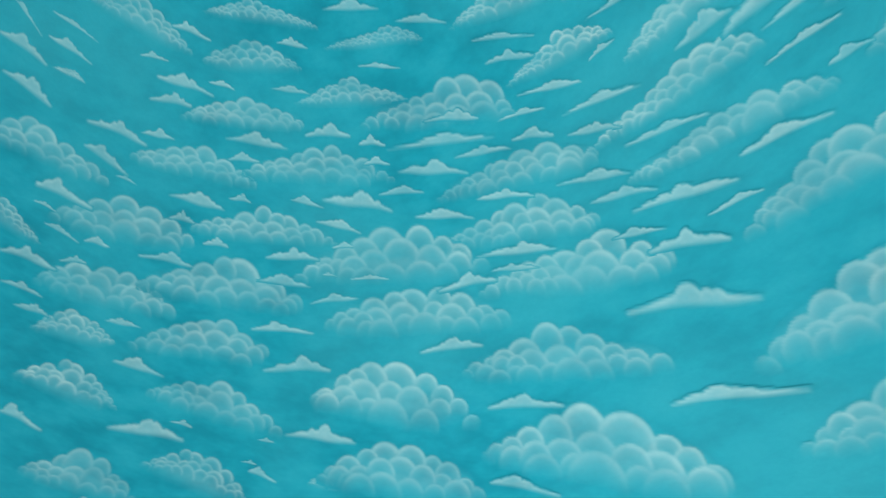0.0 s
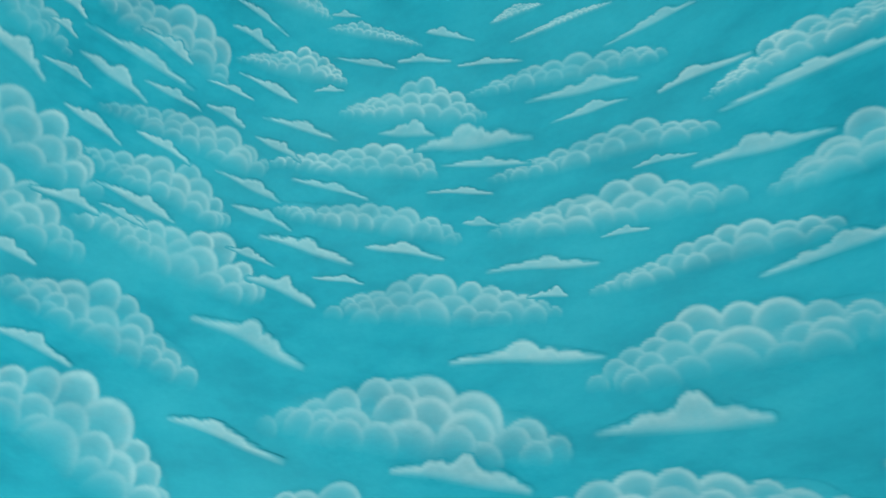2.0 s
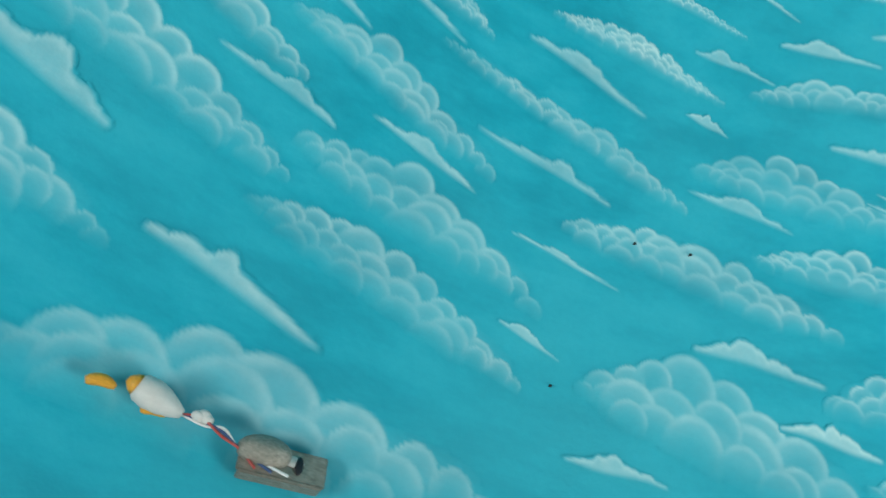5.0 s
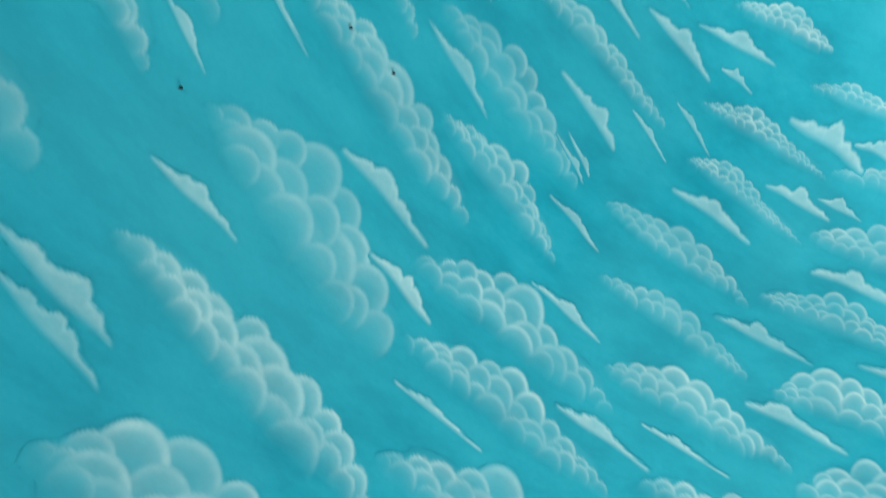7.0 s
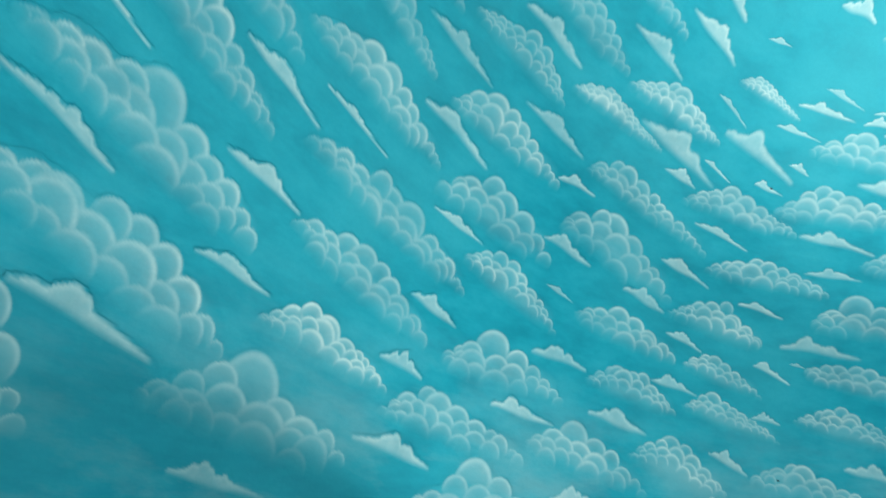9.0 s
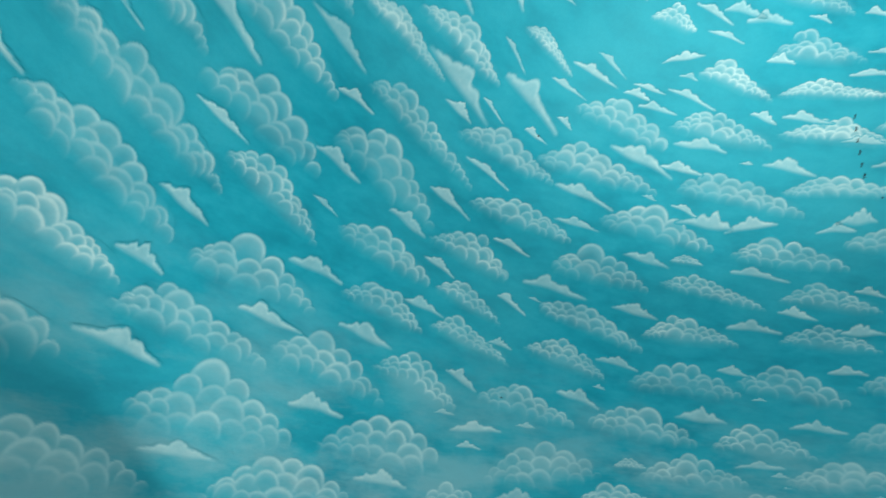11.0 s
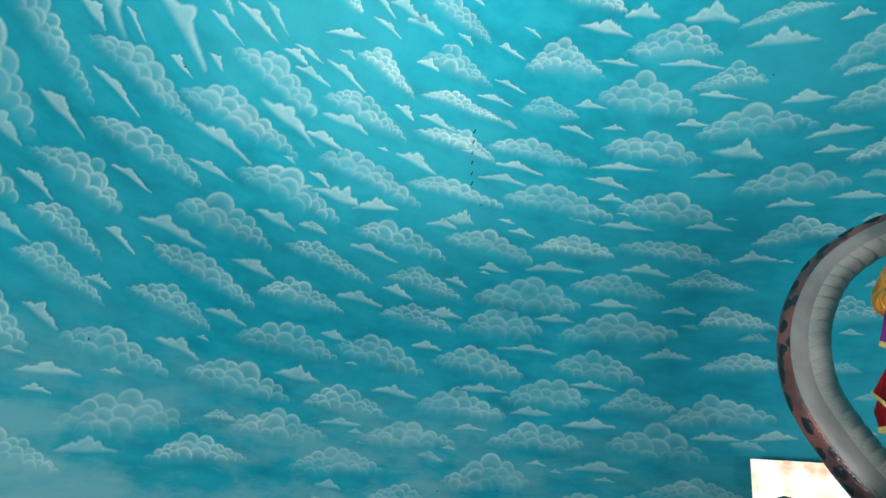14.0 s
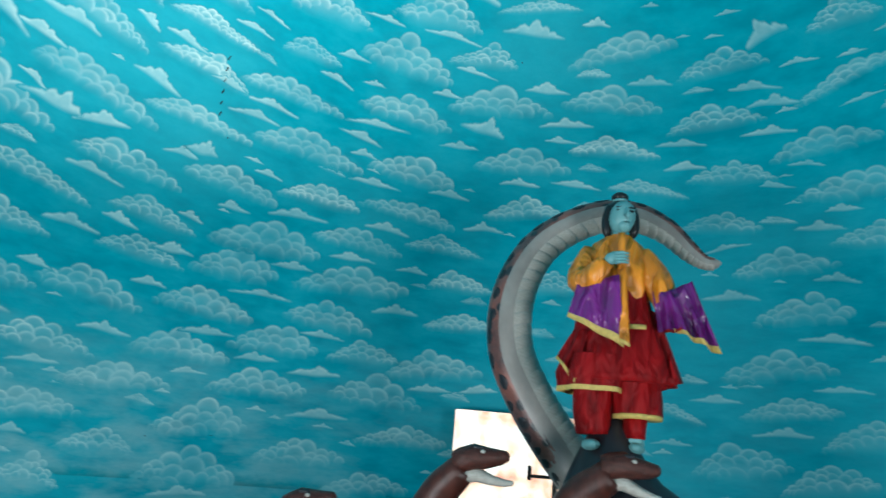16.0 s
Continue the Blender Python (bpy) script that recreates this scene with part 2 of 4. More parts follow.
PUFFS += [
    (229.3, 37.9, -5, 0.89, 0.19, 0.54), (230.5, 2.7, 0, 1.22, 0.29, 0.31), (232.3, 33.0, -5, 0.95, 0.21, 0.29), (232.8, 42.4, -7, 0.93, 0.19, 0.44),
    (234.5, 27.7, -6, 0.99, 0.28, 0.42), (234.9, 46.6, -5, 1.09, 0.14, 0.39), (237.2, 12.7, -5, 1.12, 0.22, 0.27), (238.2, 23.5, -14, 0.87, 0.23, 0.35),
    (239.9, 17.6, -1, 0.96, 0.27, 0.34), (240.7, 7.1, -1, 1.18, 0.36, 0.42), (241.0, 38.6, -5, 0.85, 0.15, 0.26), (246.2, 40.8, -7, 0.87, 0.20, 0.46),
    (246.7, 29.0, -14, 1.05, 0.29, 0.33), (247.1, 2.8, 3, 1.08, 0.30, 0.51), (247.9, 33.5, -13, 1.15, 0.17, 0.19), (248.7, 12.6, -10, 0.99, 0.27, 0.38),
]
PUFFS += [
    (250.1, 23.3, -9, 0.93, 0.21, 0.39), (251.7, 18.8, -7, 0.78, 0.23, 0.35), (255.3, 44.5, -11, 0.58, 0.11, 0.23), (255.4, 7.1, -1, 1.08, 0.35, 0.48),
    (256.9, 13.2, -13, 0.84, 0.27, 0.39), (257.3, 35.4, -3, 0.95, 0.19, 0.38), (258.3, 25.7, -9, 0.83, 0.24, 0.47), (259.7, 21.7, -11, 0.67, 0.17, 0.26),
    (261.1, 18.2, -10, 0.80, 0.18, 0.25), (262.1, 30.7, -1, 1.01, 0.19, 0.38), (263.2, 3.0, -3, 0.76, 0.24, 0.34), (266.1, 55.3, -2, 0.52, 0.22, 0.51),
    (267.7, 51.1, 4, 0.41, 0.15, 0.38), (268.1, 37.1, 2, 1.12, 0.23, 0.31), (268.7, 13.3, -7, 0.96, 0.21, 0.36), (268.8, 41.8, -4, 0.94, 0.22, 0.42),
]
PUFFS += [
    (271.2, 7.4, 8, 1.05, 0.33, 0.52), (271.5, 18.5, -9, 0.84, 0.21, 0.40), (272.8, 27.8, -2, 0.93, 0.26, 0.33), (273.3, 22.6, -10, 1.11, 0.19, 0.40),
    (277.7, 33.2, -3, 1.08, 0.24, 0.37), (278.9, 5.2, 4, 0.91, 0.24, 0.44), (279.7, 48.1, -6, 0.66, 0.18, 0.23), (280.7, 13.0, -4, 1.02, 0.26, 0.48),
    (280.9, 43.4, -0, 0.91, 0.23, 0.33), (284.3, 23.1, 2, 0.88, 0.23, 0.33), (284.7, 55.9, -1, 0.67, 0.18, 0.17), (284.7, 18.1, -0, 1.04, 0.24, 0.40),
    (285.8, 28.1, -6, 0.98, 0.15, 0.29), (286.0, 38.0, -4, 1.14, 0.22, 0.26), (286.3, 9.0, 1, 0.95, 0.22, 0.43), (288.6, 51.7, 6, 0.71, 0.23, 0.29),
]
PUFFS += [
    (292.8, 48.8, 4, 0.87, 0.14, 0.27), (293.0, 12.3, -1, 0.90, 0.29, 0.42), (293.3, 32.5, -2, 1.01, 0.23, 0.35), (293.3, 6.0, 4, 0.93, 0.22, 0.48),
    (294.6, 44.8, -1, 0.91, 0.20, 0.48), (295.2, -1.0, -9, 0.57, 0.27, 0.51), (295.7, 18.8, -7, 1.00, 0.25, 0.37), (297.9, 39.9, 2, 1.05, 0.16, 0.33),
    (298.3, 28.2, -4, 0.86, 0.22, 0.36), (298.7, 24.0, -2, 0.85, 0.21, 0.39), (300.7, 2.6, -1, 0.70, 0.24, 0.50), (300.9, 10.0, 3, 1.01, 0.23, 0.45),
    (303.8, 62.9, 6, 0.62, 0.20, 0.50), (305.2, 34.6, -3, 1.01, 0.22, 0.43), (305.2, 56.0, 10, 0.73, 0.32, 0.35), (306.2, 51.3, 8, 0.57, 0.20, 0.30),
]
PUFFS += [
    (306.5, 14.4, -0, 0.98, 0.26, 0.42), (307.1, 46.6, 2, 1.04, 0.18, 0.34), (307.6, 19.9, -2, 1.01, 0.25, 0.42), (309.6, 25.0, 5, 0.93, 0.30, 0.47),
    (310.3, 0.3, 1, 0.99, 0.34, 0.50), (310.4, 6.1, 6, 0.95, 0.31, 0.60), (312.2, 28.9, 3, 1.18, 0.33, 0.48), (312.8, 41.3, -1, 1.17, 0.25, 0.35),
    (316.0, 11.5, 4, 1.08, 0.25, 0.48), (316.6, 16.9, 2, 0.96, 0.29, 0.55), (316.7, 36.0, 1, 0.90, 0.23, 0.48), (321.4, 54.2, -3, 0.94, 0.35, 0.43),
    (322.4, 3.6, 2, 1.02, 0.24, 0.43), (322.6, 21.1, -4, 1.02, 0.26, 0.43), (323.0, 59.9, 6, 0.84, 0.33, 0.51), (323.5, 31.9, -2, 1.02, 0.21, 0.45),
]
PUFFS += [
    (324.1, 48.9, -2, 0.98, 0.27, 0.50), (324.7, 26.3, 4, 1.32, 0.27, 0.48), (327.8, 17.0, 2, 0.83, 0.26, 0.48), (328.3, 41.9, -4, 0.97, 0.28, 0.52),
    (329.2, 37.0, -6, 1.09, 0.19, 0.59), (330.1, 11.9, -3, 1.05, 0.32, 0.49), (330.4, 0.5, 4, 0.98, 0.21, 0.45), (334.1, 56.9, 7, 0.67, 0.23, 0.63),
    (334.1, 7.0, 2, 1.07, 0.20, 0.54), (335.4, 33.1, -2, 0.88, 0.19, 0.44), (337.1, 16.6, 5, 1.09, 0.27, 0.48), (338.8, 28.3, -3, 0.75, 0.23, 0.39),
    (339.2, 52.1, 4, 1.01, 0.28, 0.49), (339.6, 22.9, 2, 0.88, 0.21, 0.51), (342.3, 63.7, 10, 0.76, 0.12, 0.51), (345.0, 45.3, 2, 1.02, 0.26, 0.49),
]
PUFFS += [
    (346.3, 39.1, 5, 0.89, 0.24, 0.49), (351.1, 29.3, 1, 0.59, 0.26, 0.53), (358.6, 53.3, -7, 0.96, 0.24, 0.47), (359.1, 47.6, -5, 0.91, 0.22, 0.43),
    (359.8, 59.2, 11, 0.99, 0.24, 0.59),
]
WISPS += [
    (4.9, 55.8, -6, 0.43, 0.09, 0.50), (6.5, 9.9, 0, 0.46, 0.06, 0.54), (9.3, 48.3, -5, 0.50, 0.07, 0.56), (9.7, 45.4, -2, 0.42, 0.09, 0.54),
    (11.7, 15.6, -1, 0.56, 0.08, 0.54), (14.2, 28.7, -2, 0.60, 0.10, 0.49), (14.4, 35.1, 10, 0.49, 0.05, 0.44), (18.5, 11.7, 1, 0.60, 0.08, 0.61),
    (21.5, 53.5, -11, 0.46, 0.08, 0.43), (21.8, 42.0, -12, 0.33, 0.06, 0.23), (21.9, 48.3, -7, 0.50, 0.08, 0.57), (23.4, 51.4, -8, 0.46, 0.10, 0.55),
    (25.0, 58.6, 16, 0.37, 0.18, 0.50), (25.0, 23.0, -7, 0.66, 0.08, 0.48), (25.1, 17.1, -3, 0.55, 0.06, 0.47), (25.7, 36.4, -7, 0.47, 0.09, 0.49),
]
WISPS += [
    (25.8, 44.0, -13, 0.32, 0.05, 0.54), (26.4, 30.2, -10, 0.42, 0.08, 0.50), (28.6, 55.1, -5, 0.32, 0.05, 0.46), (28.8, 38.2, -6, 0.33, 0.07, 0.46),
    (34.7, 49.6, 4, 0.38, 0.04, 0.60), (58.7, 55.7, -32, 0.30, 0.03, 0.17), (59.2, 53.2, -8, 0.41, 0.09, 0.41), (61.3, 50.2, -11, 0.44, 0.10, 0.49),
    (65.0, 56.9, -10, 0.39, 0.03, 0.39), (65.1, 54.9, -9, 0.37, 0.06, 0.34), (67.7, 41.2, -4, 0.20, 0.03, 0.43), (68.1, 36.1, 2, 0.49, 0.09, 0.42),
    (68.6, 33.4, 0, 0.37, 0.05, 0.47), (69.4, 42.7, -2, 0.50, 0.11, 0.32), (70.4, 39.5, -9, 0.32, 0.04, 0.35), (70.4, 31.9, 2, 0.31, 0.06, 0.56),
]
WISPS += [
    (72.5, 37.4, 15, 0.22, 0.05, 0.62), (73.0, 47.1, -15, 0.43, 0.09, 0.33), (73.5, 49.8, -3, 0.52, 0.09, 0.52), (73.9, 22.6, -5, 0.39, 0.08, 0.19),
    (74.4, 39.7, 4, 0.22, 0.06, 0.49), (77.1, 56.9, 4, 0.23, 0.04, 0.41), (78.9, 50.6, 4, 0.29, 0.06, 0.56), (79.7, 33.5, 6, 0.32, 0.05, 0.43),
    (80.1, 53.7, 4, 0.36, 0.08, 0.59), (82.2, 55.3, -5, 0.49, 0.08, 0.42), (82.5, 40.1, 3, 0.48, 0.07, 0.61), (82.6, 30.1, -0, 0.47, 0.08, 0.44),
    (82.8, 59.6, -9, 0.33, 0.06, 0.33), (83.6, 44.0, 1, 0.23, 0.07, 0.51), (85.2, 45.8, -3, 0.50, 0.09, 0.53), (85.3, 24.9, 6, 0.67, 0.11, 0.51),
]
WISPS += [
    (87.7, 55.9, -7, 0.22, 0.04, 0.53), (88.2, 42.5, 3, 0.23, 0.06, 0.54), (90.8, 46.7, -2, 0.20, 0.05, 0.60), (91.1, 50.1, 3, 0.28, 0.06, 0.46),
    (92.9, 51.6, -4, 0.55, 0.08, 0.49), (96.9, 40.1, -1, 0.49, 0.07, 0.46), (97.2, 36.1, 3, 0.56, 0.06, 0.36), (97.5, 23.9, -8, 0.26, 0.05, 0.32),
    (97.8, 42.3, 2, 0.48, 0.08, 0.53), (98.5, 55.8, -8, 0.34, 0.04, 0.50), (99.2, 33.0, 7, 0.60, 0.09, 0.58), (99.7, 59.2, -12, 0.26, 0.05, 0.45),
    (99.8, 46.9, -11, 0.30, 0.05, 0.39), (102.5, 27.7, 1, 0.62, 0.09, 0.55), (103.0, 39.0, 7, 0.43, 0.05, 0.49), (103.3, 52.3, -5, 0.39, 0.08, 0.58),
]
WISPS += [
    (103.7, 45.0, -14, 0.40, 0.06, 0.54), (104.1, 43.4, 2, 0.18, 0.04, 0.59), (106.3, 46.7, -11, 0.61, 0.10, 0.55), (107.2, 40.8, -1, 0.34, 0.03, 0.51),
    (109.4, 51.2, -10, 0.22, 0.06, 0.44), (109.6, 49.7, -8, 0.22, 0.05, 0.46), (110.7, 60.9, -14, 0.45, 0.06, 0.49), (112.1, 47.2, -6, 0.38, 0.05, 0.58),
    (112.8, 56.5, -16, 0.34, 0.03, 0.41), (115.6, 35.1, 2, 0.51, 0.07, 0.57), (116.5, 48.2, -13, 0.57, 0.08, 0.53), (116.8, 44.8, -11, 0.48, 0.06, 0.44),
    (118.0, 39.6, 2, 0.48, 0.07, 0.56), (118.1, 50.1, -9, 0.86, 0.06, 0.55), (120.4, 51.4, -15, 0.43, 0.06, 0.63), (120.7, 58.3, -24, 0.39, 0.05, 0.56),
]
WISPS += [
    (121.5, 25.2, -9, 0.51, 0.06, 0.36), (122.1, 30.6, -3, 0.56, 0.07, 0.47), (122.9, 48.4, -10, 0.44, 0.05, 0.53), (123.2, 40.0, -8, 0.36, 0.04, 0.43),
    (123.6, 41.1, -8, 0.60, 0.06, 0.60), (124.0, 45.0, -13, 0.43, 0.05, 0.52), (128.5, 49.7, -11, 0.35, 0.03, 0.56), (128.8, 48.0, -18, 0.30, 0.06, 0.56),
    (129.7, 53.2, -20, 0.35, 0.05, 0.49), (130.0, 54.6, -25, 0.44, 0.03, 0.42), (132.3, 50.2, -18, 0.45, 0.04, 0.59), (132.8, 43.8, -15, 0.49, 0.05, 0.61),
    (134.7, 46.4, -20, 0.35, 0.05, 0.56), (134.8, 42.0, -13, 0.43, 0.05, 0.54), (134.9, 39.5, -11, 0.34, 0.04, 0.40), (136.4, 47.8, -12, 0.52, 0.04, 0.54),
]
WISPS += [
    (136.7, 34.5, -12, 0.77, 0.11, 0.49), (137.7, 29.0, -7, 0.73, 0.06, 0.35), (138.1, 37.7, -14, 0.47, 0.08, 0.50), (139.2, 40.3, -11, 0.62, 0.06, 0.50),
    (140.2, 44.1, -12, 0.51, 0.04, 0.55), (142.1, 51.8, -13, 0.42, 0.03, 0.59), (142.3, 38.6, -4, 0.31, 0.03, 0.60), (146.5, 47.2, -8, 0.34, 0.08, 0.61),
    (147.1, 40.2, -11, 0.46, 0.05, 0.46), (148.1, 51.4, -10, 0.32, 0.04, 0.41), (150.7, 52.5, -23, 0.30, 0.04, 0.31), (151.1, 43.3, -10, 0.37, 0.03, 0.59),
    (152.1, 28.4, -6, 0.66, 0.10, 0.53), (152.2, 45.9, -6, 0.65, 0.11, 0.43), (152.7, 41.3, -13, 0.20, 0.04, 0.42), (153.1, 44.6, -10, 0.49, 0.04, 0.53),
]
WISPS += [
    (154.1, 50.3, -12, 0.36, 0.03, 0.43), (155.1, 20.4, -14, 0.17, 0.07, 0.50), (155.4, 33.9, -4, 0.72, 0.08, 0.49), (156.6, 38.4, -7, 0.54, 0.05, 0.56),
    (156.9, 36.9, -8, 0.19, 0.04, 0.71), (160.7, 47.0, -11, 0.55, 0.06, 0.62), (161.0, 45.8, -4, 0.37, 0.04, 0.58), (161.8, 39.1, -7, 0.21, 0.03, 0.54),
    (161.8, 23.4, 0, 0.80, 0.14, 0.51), (162.8, 30.0, -4, 0.64, 0.11, 0.59), (164.9, 41.9, -10, 0.27, 0.03, 0.37), (166.3, 48.7, -3, 0.43, 0.04, 0.68),
    (168.5, 45.1, -6, 0.39, 0.05, 0.41), (169.7, 40.5, -12, 0.52, 0.07, 0.46), (170.8, 35.2, -3, 0.50, 0.06, 0.59), (173.3, 42.6, -9, 0.68, 0.05, 0.52),
]
WISPS += [
    (173.6, 26.9, -8, 0.68, 0.10, 0.39), (178.4, 36.0, -10, 0.50, 0.06, 0.46), (184.6, 38.0, -9, 0.65, 0.06, 0.62), (185.7, 43.2, -13, 0.62, 0.07, 0.41),
    (186.0, 29.9, -16, 0.28, 0.04, 0.38), (187.0, 34.0, -10, 0.50, 0.03, 0.44), (188.9, 19.8, -9, 0.53, 0.08, 0.61), (189.8, 18.5, -13, 0.48, 0.06, 0.50),
    (190.7, 25.5, -2, 0.41, 0.06, 0.49), (193.9, 42.8, -15, 0.22, 0.05, 0.44), (195.3, 46.1, -9, 0.40, 0.05, 0.30), (196.5, 38.8, -12, 0.50, 0.06, 0.52),
    (196.7, 50.0, -21, 0.39, 0.03, 0.35), (197.6, 31.4, -8, 0.56, 0.08, 0.39), (200.8, 28.4, -13, 0.41, 0.07, 0.51), (202.0, 47.6, -6, 0.48, 0.06, 0.37),
]
WISPS += [
    (205.3, 42.3, -15, 0.48, 0.08, 0.61), (205.7, 24.2, -8, 0.52, 0.03, 0.36), (205.9, 39.6, -24, 0.28, 0.03, 0.64), (206.3, 40.1, -28, 0.25, 0.03, 0.72),
    (207.3, 18.9, -9, 0.58, 0.06, 0.55), (208.4, 36.8, -14, 0.39, 0.04, 0.47), (208.8, 48.5, -9, 0.51, 0.08, 0.51), (210.4, 43.4, -21, 0.33, 0.03, 0.45),
    (210.4, 32.3, -10, 0.48, 0.05, 0.52), (212.6, 11.9, -7, 0.70, 0.10, 0.36), (213.3, 50.5, 8, 0.51, 0.07, 0.51), (213.4, 45.2, -24, 0.34, 0.03, 0.36),
    (215.3, 27.1, -10, 0.59, 0.06, 0.38), (217.4, 22.2, -7, 0.53, 0.07, 0.46), (217.7, 41.4, -7, 0.55, 0.08, 0.48), (218.3, 17.1, -4, 0.48, 0.06, 0.39),
]
WISPS += [
    (220.7, 28.2, -10, 0.55, 0.03, 0.38), (222.0, 6.5, -3, 0.58, 0.08, 0.33), (224.1, 44.3, -6, 0.43, 0.08, 0.49), (224.5, 35.8, -6, 0.63, 0.07, 0.41),
    (224.8, 48.1, -12, 0.53, 0.13, 0.51), (227.7, 44.8, -8, 0.29, 0.06, 0.45), (227.9, 31.5, -10, 0.63, 0.08, 0.37), (229.6, 48.6, -8, 0.31, 0.08, 0.52),
    (230.8, 40.5, -6, 0.59, 0.09, 0.42), (231.4, 16.1, -8, 0.35, 0.09, 0.48), (231.6, 26.4, -7, 0.46, 0.05, 0.43), (232.4, 20.4, -11, 0.42, 0.08, 0.39),
    (232.5, 10.6, -6, 0.60, 0.10, 0.47), (235.6, 35.6, -9, 0.62, 0.08, 0.46), (238.7, 4.8, 0, 0.56, 0.07, 0.49), (240.1, 33.0, -0, 0.34, 0.06, 0.35),
]
WISPS += [
    (241.0, 44.0, -13, 0.56, 0.09, 0.51), (241.8, 28.3, -8, 0.46, 0.08, 0.34), (242.3, 15.4, -3, 0.55, 0.08, 0.30), (242.5, 25.1, -12, 0.27, 0.03, 0.40),
    (244.3, 20.2, -2, 0.49, 0.09, 0.41), (244.4, 49.6, -18, 0.48, 0.09, 0.51), (245.7, 46.8, -18, 0.54, 0.09, 0.51), (248.3, 38.4, -16, 0.82, 0.14, 0.47),
    (248.4, 9.8, -2, 0.48, 0.10, 0.35), (249.6, 36.8, -10, 0.31, 0.07, 0.49), (250.5, 26.7, -12, 0.41, 0.09, 0.41), (250.8, 16.5, -7, 0.53, 0.10, 0.43),
    (251.8, 42.9, -23, 0.35, 0.03, 0.28), (253.1, 38.3, -18, 0.29, 0.03, 0.24), (253.7, 29.8, -13, 0.48, 0.07, 0.32), (255.4, 20.4, -6, 0.42, 0.07, 0.32),
]
WISPS += [
    (255.4, 24.3, -14, 0.35, 0.06, 0.38), (255.5, 4.9, -3, 0.49, 0.09, 0.49), (256.0, 33.5, -11, 0.51, 0.05, 0.41), (256.8, 40.3, -17, 0.71, 0.15, 0.34),
    (259.1, 38.1, -7, 0.26, 0.05, 0.20), (259.8, 42.9, -4, 0.39, 0.04, 0.29), (259.9, 52.1, -7, 0.30, 0.10, 0.51), (261.2, 14.9, -19, 0.36, 0.08, 0.37),
    (261.4, 40.2, -14, 0.19, 0.05, 0.42), (261.9, 44.9, -2, 0.48, 0.06, 0.35), (262.0, 28.2, -7, 0.40, 0.05, 0.36), (263.2, 46.2, -14, 0.36, 0.04, 0.33),
    (263.7, 10.7, 6, 0.50, 0.08, 0.47), (264.2, 23.0, -18, 0.34, 0.06, 0.24), (264.2, 19.0, -4, 0.24, 0.06, 0.39), (267.7, 34.8, -5, 0.63, 0.08, 0.37),
]
WISPS += [
    (268.1, 32.1, 1, 0.47, 0.06, 0.41), (268.1, 44.8, 4, 0.26, 0.06, 0.44), (268.3, 25.5, -1, 0.66, 0.10, 0.32), (268.8, 4.8, 5, 0.51, 0.10, 0.51),
    (269.2, 45.7, 3, 0.32, 0.04, 0.40), (271.3, 49.0, 28, 0.36, 0.06, 0.53), (271.5, 44.3, 6, 0.37, 0.06, 0.32), (272.1, 53.1, -6, 0.38, 0.05, 0.35),
    (272.5, 39.5, -9, 0.69, 0.12, 0.40), (273.6, 15.3, -11, 0.46, 0.09, 0.47), (275.1, 46.1, -6, 0.49, 0.05, 0.34), (275.2, 51.8, -1, 0.34, 0.04, 0.49),
    (276.0, 54.0, 7, 0.36, 0.08, 0.34), (277.0, 19.5, -6, 0.44, 0.07, 0.49), (277.3, 30.4, -5, 0.48, 0.09, 0.52), (277.6, 39.7, 3, 0.42, 0.08, 0.39),
]
WISPS += [
    (277.7, 25.0, -4, 0.48, 0.09, 0.48), (278.7, 42.2, 4, 0.50, 0.09, 0.52), (279.9, 53.9, 12, 0.37, 0.09, 0.34), (279.9, 36.0, -13, 0.31, 0.05, 0.40),
    (281.3, 60.1, 9, 0.45, 0.11, 0.51), (282.5, 35.0, 2, 0.54, 0.13, 0.65), (284.0, 51.0, 5, 0.24, 0.07, 0.46), (285.0, 45.9, -11, 0.26, 0.07, 0.45),
    (286.6, 15.1, -0, 0.51, 0.11, 0.50), (288.0, 35.5, 18, 0.48, 0.10, 0.48), (289.4, 20.3, -5, 0.33, 0.07, 0.42), (290.4, 41.6, -5, 0.50, 0.10, 0.41),
    (290.4, 30.7, -3, 0.56, 0.07, 0.35), (290.5, 46.4, -0, 0.44, 0.07, 0.34), (290.8, 25.1, -0, 0.52, 0.09, 0.44), (292.7, 10.9, 4, 0.47, 0.06, 0.51),
]
WISPS += [
    (292.7, 3.9, -5, 0.30, 0.07, 0.51), (294.9, 55.9, -2, 0.30, 0.05, 0.19), (295.1, 27.0, -6, 0.37, 0.08, 0.36), (296.5, 50.9, 4, 0.38, 0.05, 0.41),
    (297.4, 36.0, 7, 0.34, 0.08, 0.50), (297.7, 52.8, -2, 0.36, 0.04, 0.35), (297.9, 44.8, 0, 0.37, 0.07, 0.50), (298.1, 15.3, -1, 0.52, 0.08, 0.47),
    (299.4, 37.0, 5, 0.34, 0.13, 0.63), (300.6, 21.4, 1, 0.35, 0.08, 0.41), (301.8, 25.6, 3, 0.41, 0.10, 0.42), (302.0, 29.8, -7, 0.27, 0.07, 0.40),
    (303.2, 42.9, 5, 0.53, 0.07, 0.52), (305.0, 44.7, 1, 0.53, 0.07, 0.41), (306.4, 32.3, 3, 0.34, 0.08, 0.32), (307.9, 12.4, 4, 0.38, 0.06, 0.41),
]
